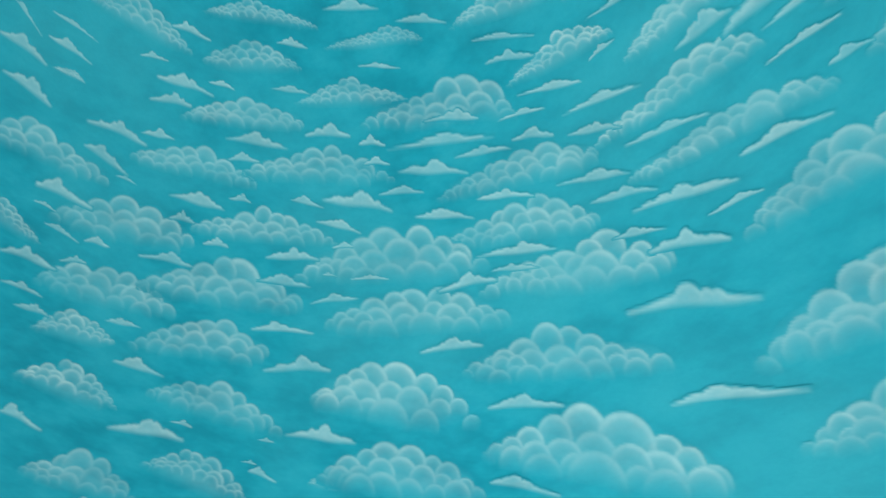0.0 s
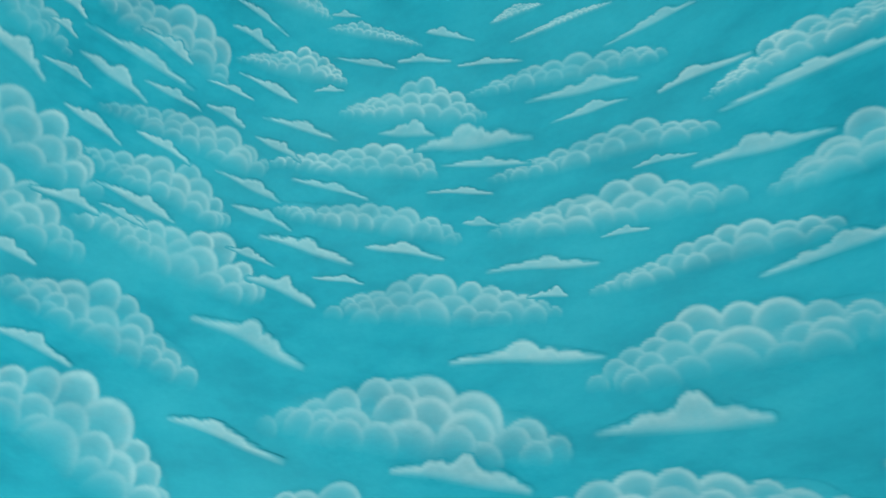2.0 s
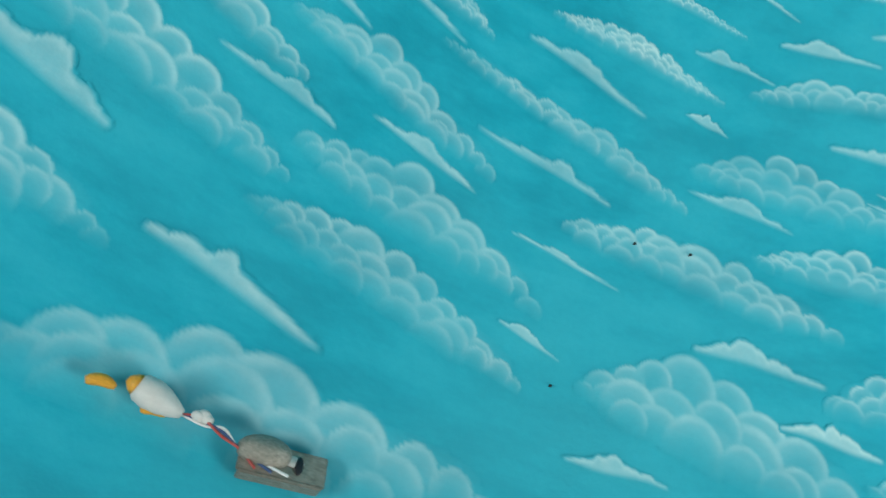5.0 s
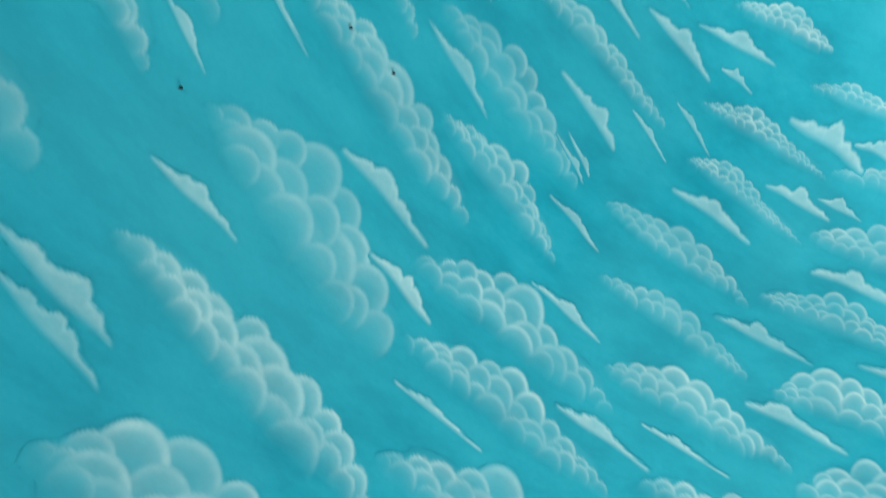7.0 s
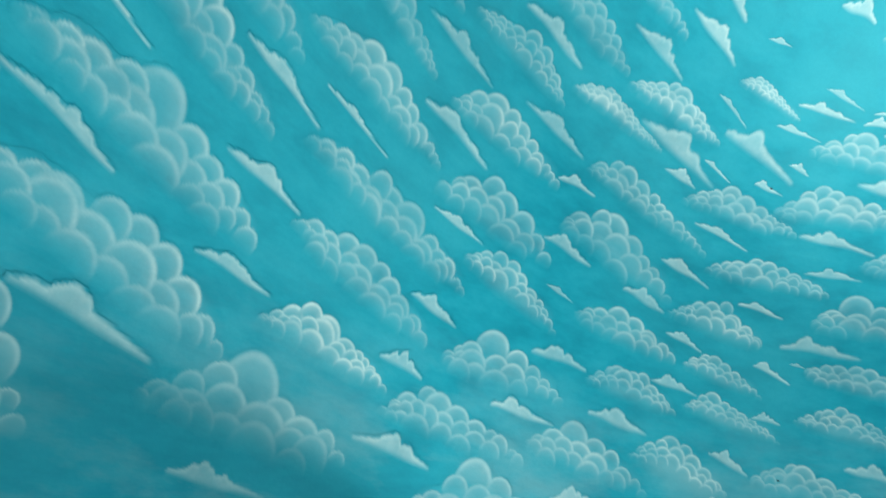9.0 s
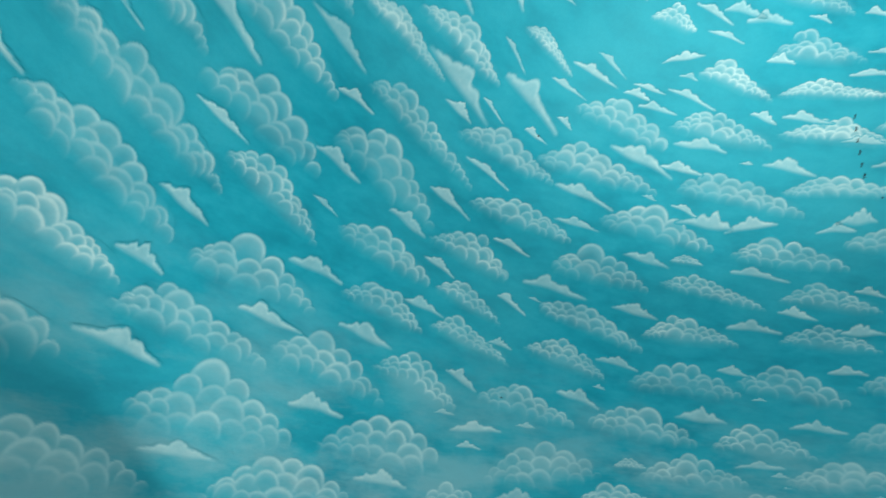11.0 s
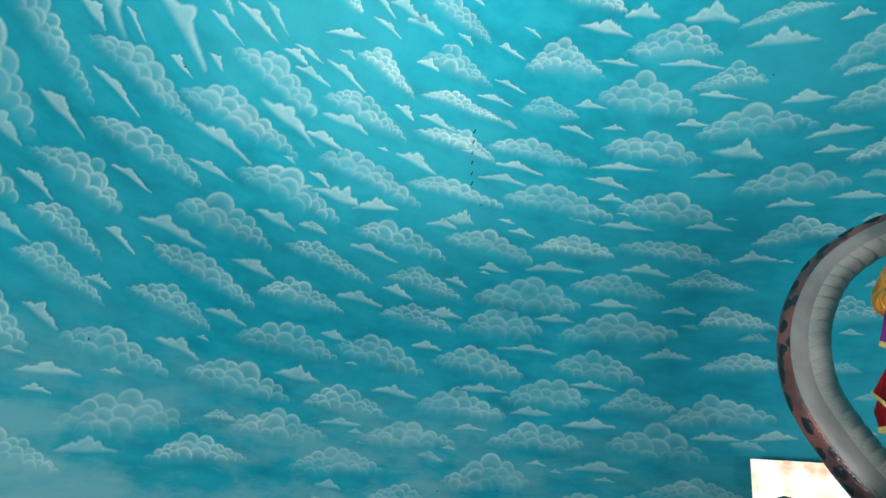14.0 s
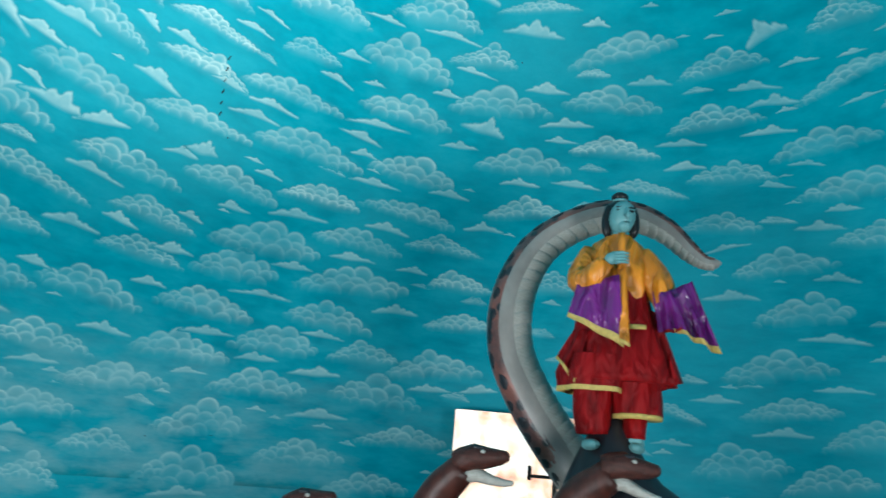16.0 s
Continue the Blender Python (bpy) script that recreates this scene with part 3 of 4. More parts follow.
WISPS += [
    (308.5, 17.3, 4, 0.59, 0.08, 0.47), (308.6, 37.3, -3, 0.31, 0.06, 0.44), (308.7, 61.0, 4, 0.52, 0.10, 0.50), (309.6, -1.4, 3, 0.60, 0.08, 0.50),
    (311.4, 50.2, -7, 0.38, 0.06, 0.39), (312.1, 53.2, 8, 0.34, 0.07, 0.35), (313.2, 23.1, 2, 0.70, 0.06, 0.52), (313.4, 58.2, 5, 0.42, 0.05, 0.56),
    (314.3, 63.2, 9, 0.31, 0.12, 0.50), (314.5, 33.6, 6, 0.65, 0.09, 0.45), (314.9, 15.2, 4, 0.49, 0.08, 0.44), (315.9, 27.3, 3, 0.48, 0.08, 0.55),
    (317.1, 51.3, 5, 0.24, 0.05, 0.50), (318.6, 45.0, -7, 0.51, 0.07, 0.51), (320.1, 43.1, 0, 0.30, 0.07, 0.42), (320.5, 47.0, 5, 0.71, 0.06, 0.44),
]
WISPS += [
    (322.0, 19.4, -2, 0.53, 0.07, 0.44), (322.0, 14.4, 3, 0.61, 0.10, 0.58), (323.1, 40.0, -0, 0.60, 0.07, 0.44), (323.3, 30.0, 2, 0.54, 0.08, 0.42),
    (323.4, 9.1, 3, 0.72, 0.10, 0.52), (326.8, 34.6, -3, 0.52, 0.09, 0.45), (326.9, 59.0, 0, 0.59, 0.06, 0.45), (328.2, 63.7, 1, 0.46, 0.15, 0.50),
    (329.7, 52.6, 2, 0.33, 0.07, 0.41), (330.5, 24.0, 3, 0.54, 0.10, 0.51), (331.6, 29.8, -1, 0.37, 0.07, 0.57), (333.5, 55.8, -6, 0.45, 0.05, 0.33),
    (334.0, 46.8, 4, 0.43, 0.07, 0.51), (334.4, 40.5, -2, 0.47, 0.08, 0.47), (336.7, 14.2, 3, 0.54, 0.08, 0.42), (337.0, 49.3, -9, 0.49, 0.16, 0.60),
]
WISPS += [
    (340.5, 36.7, 2, 0.46, 0.09, 0.47), (342.1, 61.2, 0, 0.60, 0.13, 0.50), (342.8, 14.7, 6, 0.48, 0.09, 0.57), (344.8, 43.2, 0, 0.44, 0.08, 0.48),
    (346.9, 54.9, -1, 0.46, 0.10, 0.46), (350.6, 49.0, -2, 0.36, 0.06, 0.39), (351.0, 51.0, 3, 0.56, 0.09, 0.47), (353.5, 43.5, -7, 0.56, 0.07, 0.48),
    (354.5, 62.6, -4, 0.26, 0.08, 0.50),
]


def smooth(a, b, x):
    s = np.clip((x - a) / (b - a), 0, 1)
    return s * s * (3 - 2 * s)


def puff_pigment(x, y, w, h, lean, rng, crisp):
    """Heaped cloud: scalloped rows, the front rows over the back ones, each lobe pale along its crown and thinner below."""
    wide = w > 0.95
    rows = 3 if h > 0.15 * w else 2
    rad = min(0.27 * h + 0.024 * w, 0.10 * w) * 1.15 if wide else min(0.26 * h + 0.018 * w, 0.095 * w)
    pig = np.zeros_like(x)
    veil = rng.uniform(0.20, 0.32) if wide else rng.choice((0.22, 0.26, 0.30, 0.44)) * rng.uniform(0.85, 1.1)
    glow = rng.uniform(0.34, 0.46) if wide else rng.uniform(0.44, 0.62)
    if crisp:
        glow, veil = glow + 0.14, veil * 0.85
    for row in range(rows):
        level = 1 if wide else 1 - row / (rows + 0.6)
        span = 0.5 - (0.10 if wide else 0.06) * row
        mid = 0.5 + (lean - 0.5) * 0.3 * row + rng.uniform(-0.03, 0.03)
        lobes = []
        u = mid - span + rng.uniform(0, 0.02)
        while u < min(mid + span, 1.0):
            s = min(1.0, max(0.0, u / lean if u < lean else (1 - u) / (1 - lean)))
            peak = s ** (0.76 if wide else 0.8)
            sink = h * row * (0.06 + 0.30 * peak) if wide else 0.0
            r = rad * (0.42 + 0.66 * peak) * rng.uniform(0.72, 1.25)
            top = h * level * (0.05 + 0.95 * peak) * rng.uniform(0.86, 1.05)
            lobes.append((abs(u - lean), u * w, max(top - sink - r, -0.30 * h if wide else -0.5 * r), r, rng.uniform(0.6, 1.15) * (1 - (0.16 if wide else 0.08) * row)))
            u += r / w * rng.uniform(1.2, 1.65)
        for _, cx, cy, r, shine in sorted(lobes, key=lambda q: q[0] + rng.uniform(-0.15, 0.15)):
            dx, dy = x - cx, (y - cy) * rng.uniform(0.88, 1.12)
            d = np.sqrt(dx * dx + dy * dy) / r
            crown = smooth(-0.45, 0.75, dy / r + 0.2 * dx / r)
            rim = (0.72 * np.exp(-((d - 0.90) / (0.10 if crisp else 0.12)) ** 2) + 0.28 * np.exp(-(np.clip(0.95 - d, 0, 2) / 0.35) ** 1.4)) * crown
            body = veil * (0.55 + 0.45 * smooth(0.1, 0.95, d)) * smooth(-1.6, 0.5, dy / r)
            lobe = np.clip(body + glow * shine * rim, 0, 0.95)
            cover = smooth(1.05, 0.95, d) * smooth(-0.9, 0.1, dy / r)
            pig = pig * (1 - cover) + lobe * cover
    pig = pig * (0.90 + 0.22 * np.sin(x / w * 6 + rng.uniform(0, 6)) * np.sin(y / h * 4 + rng.uniform(0, 6)))
    fade = smooth(-0.40 * h, 0.22 * h, y) if wide else smooth(-0.08 * h, 0.18 * h, y)
    tips = smooth(0, 0.10, x / w) * smooth(1, 0.90, x / w)
    skirt = 0.17 * np.exp(-((y - 0.16 * h) / (0.22 * h)) ** 2) * smooth(0, 0.3, x / w) * smooth(1, 0.7, x / w)
    return np.maximum(pig * ((0.0 if wide else 0.22) + (1.0 if wide else 0.78) * fade) * (0.6 + 0.4 * tips), skirt) * rng.uniform(0.88, 1.10)


def wisp_pigment(x, y, w, h, lean, rng, crisp):
    """Flat scud: a nearly straight base, a lumpy bright top, long thin tips."""
    u = np.clip(x / w, 0, 1)
    s = np.where(u < lean, u / lean, (1 - u) / (1 - lean))
    top = h * (0.10 * np.sqrt(s) + 0.52 * s ** 1.3)
    humps = [(lean, rng.uniform(0.08, 0.13))] + [(lean + rng.uniform(-0.36, 0.36), rng.uniform(0.05, 0.12)) for _ in range(5)]
    for c, r in humps:
        sc = max(0.0, c / lean if c < lean else (1 - c) / (1 - lean))
        hump = h * (0.04 + 0.94 * sc ** 1.2) * rng.uniform(0.86, 1.0) * np.sqrt(np.clip(1 - ((u - c) / r) ** 2, 0, 1))
        top = np.maximum(top, hump)
    for k in (17, 31, 53) if w < 0.7 else (11, 23):
        top = top + h * (0.045 if w < 0.7 else 0.03) * np.sqrt(s) * np.abs(np.sin(u * k * rng.uniform(0.8, 1.2) + rng.uniform(0, 6))) * (0.4 + np.abs(np.sin(u * 9 + k)))
    e = (y - top) / h
    base = 0.06 * h * np.sin(u * 7 + rng.uniform(0, 6)) + 0.04 * h
    inside = smooth(0.08, -0.08, e) * smooth(-0.26 * h, 0.16 * h, y - base) * smooth(0, 0.08, s)
    edge = np.exp(-((e + 0.12) / 0.13) ** 2)
    return inside * (0.36 + 0.18 * rng.uniform(0, 1) + 0.20 * edge)


def cloud_patch(spec, kind, seed):
    lon, lat, tilt, w, h, lean = spec
    rng = random.Random(seed)
    h *= 1.08 if kind == "puff" else 1.12
    w *= 1.04
    fine = (130 if w > 0.9 else 100 if w > 0.4 else 60) if kind == "puff" else 60
    cell = w / fine
    nx = fine + 9
    lo = (-0.55 if kind == "puff" and w > 0.95 else -0.30) * h
    ny = max(6, int((1.28 * h - lo) / cell) + 1)
    xs = np.linspace(-0.05 * w, 1.05 * w, nx)
    ys = np.linspace(lo, 1.28 * h, ny)
    X, Y = np.meshgrid(xs, ys)
    wob = 0.10 * h * np.sin(X / w * 9 + seed) * 0.25
    pig = (puff_pigment if kind == "puff" else wisp_pigment)(X, Y + wob, w, h, lean, rng, 205 < lon < 300 and lat < 34)
    border = np.minimum(smooth(0, 0.06, (X + 0.05 * w) / w), smooth(0, 0.06, (1.05 * w - X) / w))
    border = border * smooth(0, 0.10, (Y - lo) / h) * smooth(0, 0.08, (1.28 * h - Y) / h)
    pig = np.clip(pig * border * (0.80 if lon < 190 else 0.84 if lon < 240 and lat > 34 else 1.06), 0, 1)
    inset = 0.0022 if kind == "puff" else 0.0036
    base = dome_point(lon, lat)
    a, l = radians(lon), radians(max(lat, 0))
    east = np.array([math.cos(a), -math.sin(a), 0])
    up = np.array([-math.sin(l) * RAD * math.sin(a), -math.sin(l) * RAD * math.cos(a), math.cos(l) * RISE])
    up /= np.linalg.norm(up)
    c, s = math.cos(radians(tilt)), math.sin(radians(tilt))
    P = base + np.multiply.outer(X - w / 2, c * east + s * up) + np.multiply.outer(Y, c * up - s * east)
    # bring every point to the wall's face along the dome's own radius
    Q = P - np.array([CX, CY, SPRING])
    flat = np.hypot(Q[..., 0], Q[..., 1])
    full = np.sqrt((flat / (RAD - inset)) ** 2 + (Q[..., 2] / (RISE - inset)) ** 2)
    k = np.where(Q[..., 2] >= 0, full, flat / (RAD - inset))
    Q[..., :2] /= k[..., None]
    Q[..., 2] = np.where(Q[..., 2] >= 0, Q[..., 2] / k, Q[..., 2])
    P = (Q + np.array([CX, CY, SPRING])).reshape(-1, 3)
    idx = np.arange(nx * ny).reshape(ny, nx)
    quads = np.stack([idx[:-1, :-1], idx[:-1, 1:], idx[1:, 1:], idx[1:, :-1]], -1).reshape(-1, 4)
    pv = pig.reshape(-1)
    quads = quads[pv[quads].max(1) > (0.012 if kind == "puff" else 0.03)]
    used, inv = np.unique(quads, return_inverse=True)
    return P[used], inv.reshape(-1, 4)[:, ::-1], pv[used]


def pigment_mesh(name, P, F, pv):
    me = bpy.data.meshes.new(name)
    me.vertices.add(len(P))
    me.vertices.foreach_set("co", P.astype(np.float32).ravel())
    me.loops.add(F.size)
    me.loops.foreach_set("vertex_index", F.astype(np.int32).ravel())
    me.polygons.add(len(F))
    me.polygons.foreach_set("loop_start", np.arange(0, F.size, 4, dtype=np.int32))
    me.polygons.foreach_set("use_smooth", np.ones(len(F), dtype=bool))
    me.update(calc_edges=True)
    me.attributes.new("pigment", "FLOAT", "POINT").data.foreach_set("value", pv.astype(np.float32))
    me.materials.append(MURAL)
    return me


# small scud in the open gaps between the larger clouds
gaps = random.Random(5)
spots = [tuple(dome_point(q[0], q[1])) for q in PUFFS + WISPS]
reach = [(q[3], q[4]) for q in PUFFS + WISPS]
added = 0
for _ in range(9000):
    lon, lat = gaps.uniform(0, 360), math.degrees(math.asin(gaps.uniform(0.03, 0.985)))
    w = gaps.uniform(0.12, 0.36)
    h = w * gaps.uniform(0.15, 0.24)
    p = dome_point(lon, lat)
    if (p[1] < 1.6 and not (lat > 46 and p[1] > -0.4)) or added >= 340:
        continue
    a, l = radians(lon), radians(lat)
    d = np.array(spots) - p
    dx = d @ np.array([math.cos(a), -math.sin(a), 0])
    dy = d @ np.array([-math.sin(l) * math.sin(a), -math.sin(l) * math.cos(a), math.cos(l)])
    r = np.array(reach)
    if np.all((dx / (0.47 * (r[:, 0] + w))) ** 2 + ((dy + 0.4 * r[:, 1]) / (0.58 * r[:, 1] + h + 0.02)) ** 2 + (np.linalg.norm(d, axis=1) > 2) > 1):
        lean = gaps.uniform(0.35, 0.6)
        if w > 0.24:
            PUFFS.append((lon, lat, gaps.uniform(-8, 4), w, 1.3 * h, lean))
        else:
            WISPS.append((lon, lat, gaps.uniform(-8, 4), w, h, lean))
        spots.append(tuple(p))
        reach.append((w, h))
        added += 1

rest = []
for kind, specs, name, own in (("puff", PUFFS, "heaped_cloud", 260), ("wisp", WISPS, "scud_cloud", 260)):
    for i, spec in enumerate(specs):
        P, F, pv = cloud_patch(spec, kind, i * 7 + (kind == "wisp"))
        if i < own:
            new(name, pigment_mesh(name, P, F, pv)).parent = dome
        else:
            rest.append((P, F, pv))
if rest:
    counts = np.cumsum([0] + [len(r[0]) for r in rest])
    me = pigment_mesh("far_clouds", np.concatenate([r[0] for r in rest]),
                      np.concatenate([r[1] + c for r, c in zip(rest, counts)]), np.concatenate([r[2] for r in rest]))
    tagged(new("far_clouds", me), kind="stuff").parent = dome


# ---- shaping helpers ----
def sweep(bm, pts, radii, mat=0, squash=1.0, sides=16, wave=0.0, waves=7, phase=0.0, axis=(0, 1, 0)):
    """A closed tube along points; squash scales its depth along axis; wave adds folds."""
    pts = [Vector(p) for p in pts]
    rings = []
    for i, p in enumerate(pts):
        d = (pts[min(i + 1, len(pts) - 1)] - pts[max(i - 1, 0)]).normalized()
        depth = (Vector(axis) - d * d.dot(Vector(axis))).normalized()
        side = d.cross(depth)
        r = radii[i] if isinstance(radii, (list, tuple)) else radii
        ring = []
        for k in range(sides):
            a = 2 * math.pi * k / sides
            q = r * (1 + wave * math.sin(waves * a + phase + i * 0.25))
            ring.append(bm.verts.new(p + side * math.cos(a) * q + depth * math.sin(a) * q * squash))
        rings.append(ring)
    made = []
    for a, b in zip(rings, rings[1:]):
        for k in range(sides):
            made.append(bm.faces.new((a[k], a[(k + 1) % sides], b[(k + 1) % sides], b[k])))
    made += [bm.faces.new(rings[0][::-1]), bm.faces.new(rings[-1])]
    for face in made:
        face.material_index = mat
    return rings


def ball(bm, at, size, mat=0, turn=(0, 0, 0), seg=20):
    m = pose(*at, *turn) @ Matrix.Diagonal((*size, 1))
    got = bmesh.ops.create_uvsphere(bm, u_segments=seg, v_segments=max(8, seg // 2), radius=1, matrix=m)
    for face in {f for v in got["verts"] for f in v.link_faces}:
        face.material_index = mat


def box(bm, at, size, turn=(0, 0, 0), mat=0, bevel=0.0):
    m = pose(*at, *turn) @ Matrix.Diagonal((*size, 1))
    got = bmesh.ops.create_cube(bm, size=1, matrix=m)
    faces = {f for v in got["verts"] for f in v.link_faces}
    for face in faces:
        face.material_index = mat
    if bevel:
        bmesh.ops.bevel(bm, geom=list({e for f in faces for e in f.edges}), offset=bevel, segments=2, affect="EDGES")


def curve_points(keys, n):
    """Points on a smooth curve through the keys (Catmull-Rom)."""
    k = [Vector(p) for p in keys]
    k = [2 * k[0] - k[1]] + k + [2 * k[-1] - k[-2]]
    out = []
    for i in range(n):
        s = i / (n - 1) * (len(k) - 3)
        j = min(int(s), len(k) - 4)
        t = s - j
        a, b, c, d = k[j:j + 4]
        out.append(0.5 * (2 * b + (c - a) * t + (2 * a - 5 * b + 4 * c - d) * t * t + (3 * b - a - 3 * c + d) * t ** 3))
    return out


def sheet(bm, rows, mat, hem_mat, thick=0.012):
    """A hanging cloth from rows of points, top to bottom, with a hem in another colour."""
    n = len(rows[0])
    front = [[bm.verts.new(p) for p in r] for r in rows]
    back = [[bm.verts.new(Vector(p) + Vector((0, thick, 0))) for p in r] for r in rows]
    for j in range(len(rows) - 1):
        m = hem_mat if j == len(rows) - 2 else mat
        for i in range(n - 1):
            bm.faces.new((front[j][i], front[j][i + 1], front[j + 1][i + 1], front[j + 1][i])).material_index = m
            bm.faces.new((back[j][i + 1], back[j][i], back[j + 1][i], back[j + 1][i + 1])).material_index = m
        for i, s in ((0, 0), (n - 1, 0)):
            bm.faces.new((front[j][i], front[j + 1][i], back[j + 1][i], back[j][i])).material_index = m
    for j, m in ((0, mat), (-1, hem_mat)):
        for i in range(n - 1):
            bm.faces.new((front[j][i], front[j][i + 1], back[j][i + 1], back[j][i])).material_index = m


def cloth_rows(tl, tr, bl, br, nx, ny, fold, folds, hem=0.05):
    tl, tr, bl, br = map(Vector, (tl, tr, bl, br))
    steps = [i / (ny - 1) * (1 - hem) for i in range(ny)] + [1.0]
    rows = []
    for v in steps:
        rows.append([tl.lerp(tr, i / (nx - 1)).lerp(bl.lerp(br, i / (nx - 1)), v)
                     + Vector((0, fold * (0.3 + v) * math.sin(folds * math.pi * i / (nx - 1) + v), 0)) for i in range(nx)])
    return rows


# ---- colours of the figure group ----
SKIN = painted("pale_blue_paint", (0.13, 0.29, 0.30), 0.4, vary=0.12)
HAIR = painted("black_hair_paint", (0.012, 0.012, 0.014), 0.35)


def satin(name, rgb, rough, gloss):
    """Shiny cloth with soft hanging folds; their shading is put into the colour too."""
    m, n, b = material(name, rough)
    b.inputs["Specular IOR Level"].default_value = gloss
    at = n.nodes.new("ShaderNodeNewGeometry").outputs["Position"]
    lay = n.nodes.new("ShaderNodeMapping")
    lay.inputs["Scale"].default_value = (1.0, 1.0, 0.38)
    lay.inputs["Rotation"].default_value = (0.0, 0.35, 0.0)
    n.links.new(at, lay.inputs[0])
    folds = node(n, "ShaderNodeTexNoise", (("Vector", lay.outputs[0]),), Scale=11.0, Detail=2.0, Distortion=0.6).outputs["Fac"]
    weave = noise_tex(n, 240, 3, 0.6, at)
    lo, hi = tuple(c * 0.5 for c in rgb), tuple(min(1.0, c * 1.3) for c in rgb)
    # fold shading painted in: dark in the hollows, lighter on the crests
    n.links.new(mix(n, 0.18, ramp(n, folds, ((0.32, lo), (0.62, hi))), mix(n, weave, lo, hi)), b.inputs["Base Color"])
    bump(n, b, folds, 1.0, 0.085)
    return m


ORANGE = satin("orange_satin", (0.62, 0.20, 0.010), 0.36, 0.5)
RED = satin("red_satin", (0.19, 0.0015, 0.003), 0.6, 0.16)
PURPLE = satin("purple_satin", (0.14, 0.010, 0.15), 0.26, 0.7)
GOLD = painted("gold_braid", (0.50, 0.36, 0.10), 0.5, vary=0.3, scale=60, relief=0.5)
BROWN = painted("serpent_brown_paint", (0.05, 0.014, 0.010), 0.32, vary=0.7, scale=9, relief=0.5)
CREAM = painted("serpent_belly_paint", (0.33, 0.31, 0.28), 0.38, vary=0.2, scale=10)
FLANK = painted("serpent_flank_paint", (0.23, 0.205, 0.19), 0.36, vary=0.3, scale=7, relief=0.3)
DARK = painted("blackened_paint", (0.014, 0.014, 0.018), 0.4, vary=0.4)
IRON = painted("dark_iron", (0.03, 0.028, 0.027), 0.5, 0.6, scale=20)

# serpent back: brown with dark blotches and a rosy sheen
SCALES, n, b = material("spotted_serpent_back", 0.32)
co = n.nodes.new("ShaderNodeNewGeometry").outputs["Position"]
spots = node(n, "ShaderNodeTexVoronoi", (("Vector", co),), Scale=9.0)
tone = ramp(n, noise_tex(n, 4, 4, 0.6, co), ((0.35, (0.06, 0.03, 0.03)), (0.65, (0.23, 0.075, 0.055))))
n.links.new(mix(n, ramp(n, spots.outputs["Distance"], ((0.30, (1, 1, 1)), (0.44, (0, 0, 0)))), tone, (0.012, 0.012, 0.016)), b.inputs["Base Color"])
bump(n, b, node(n, "ShaderNodeTexVoronoi", (("Vector", co),), Scale=60.0).outputs["Distance"], 0.3, 0.006)


# ---- the serpent with many heads ----
SY = 4.6
serpent = new("serpent_statue")
serpent.location = (-0.098, SY + 0.123, 0)
SHIFT = (-0.048, -0.127, 0.0)
tagged(serpent, "painted many-headed serpent with spotted brown back and cream belly", "statue")
inv = Matrix.Translation((0.05, -SY - 0.25, 0))


def settle(bm):
    """Sets the upper part of the group a little lower, its foot on the floor."""
    for v in bm.verts:
        v.co.z -= 0.138 * min(1.0, max(0.0, v.co.z / 1.2))


def serpent_part(name, bm, mat, parent=serpent, label=""):
    settle(bm)
    bmesh.ops.transform(bm, matrix=inv, verts=bm.verts)
    return part(name, bm, mat, parent, label)


for z, r in ((0.22, 0.85), (0.62, 0.74), (1.00, 0.62), (1.30, 0.46)):
    bm = bmesh.new()
    ring = [(-0.05 + r * math.sin(a), SY + 0.25 + r * math.cos(a), z + 0.03 * math.sin(a)) for a in [2 * math.pi * i / 40 for i in range(41)]]
    sweep(bm, ring, 0.22, sides=14, axis=(0, 0, 1))
    serpent_part("coil", bm, BROWN)
bm = bmesh.new()
sweep(bm, curve_points([(0.02, SY + 0.1, 0.0), (0.02, SY + 0.1, 1.2), (-0.04, SY + 0.06, 1.75), (-0.02, SY + 0.14, 2.12)], 14), [0.4] * 8 + [0.3, 0.24, 0.19, 0.15, 0.11, 0.05], sides=18)
serpent_part("trunk", bm, DARK, label="blackened trunk under the figure's feet")

TAIL = curve_points([(-0.06, 4.95, 1.50), (-0.30, 5.0, 1.80), (-0.44, 5.0, 1.98), (-0.58, 5.0, 2.19), (-0.73, 5.0, 2.50),
                     (-0.76, 5.0, 2.83), (-0.68, 5.0, 3.13), (-0.51, 5.0, 3.37), (-0.21, 5.0, 3.54), (0.09, 5.0, 3.57),
                     (0.33, 5.0, 3.46), (0.50, 5.0, 3.29), (0.60, 5.0, 3.22), (0.70, 5.0, 3.22)], 90)
TR = [0.165 - 0.02 * (i / 89) - 0.035 * smooth(30, 60, i) - 0.065 * smooth(56, 86, i) for i in range(90)]
TR[-5:] = [r * q for r, q in zip(TR[-5:], (0.95, 0.85, 0.7, 0.5, 0.15))]
bm = bmesh.new()
sweep(bm, TAIL, TR, sides=20)
tail = serpent_part("tail", bm, FLANK, label="grey painted flank of the curled tail")
hub = Vector((-0.1, 5.0, 2.75))


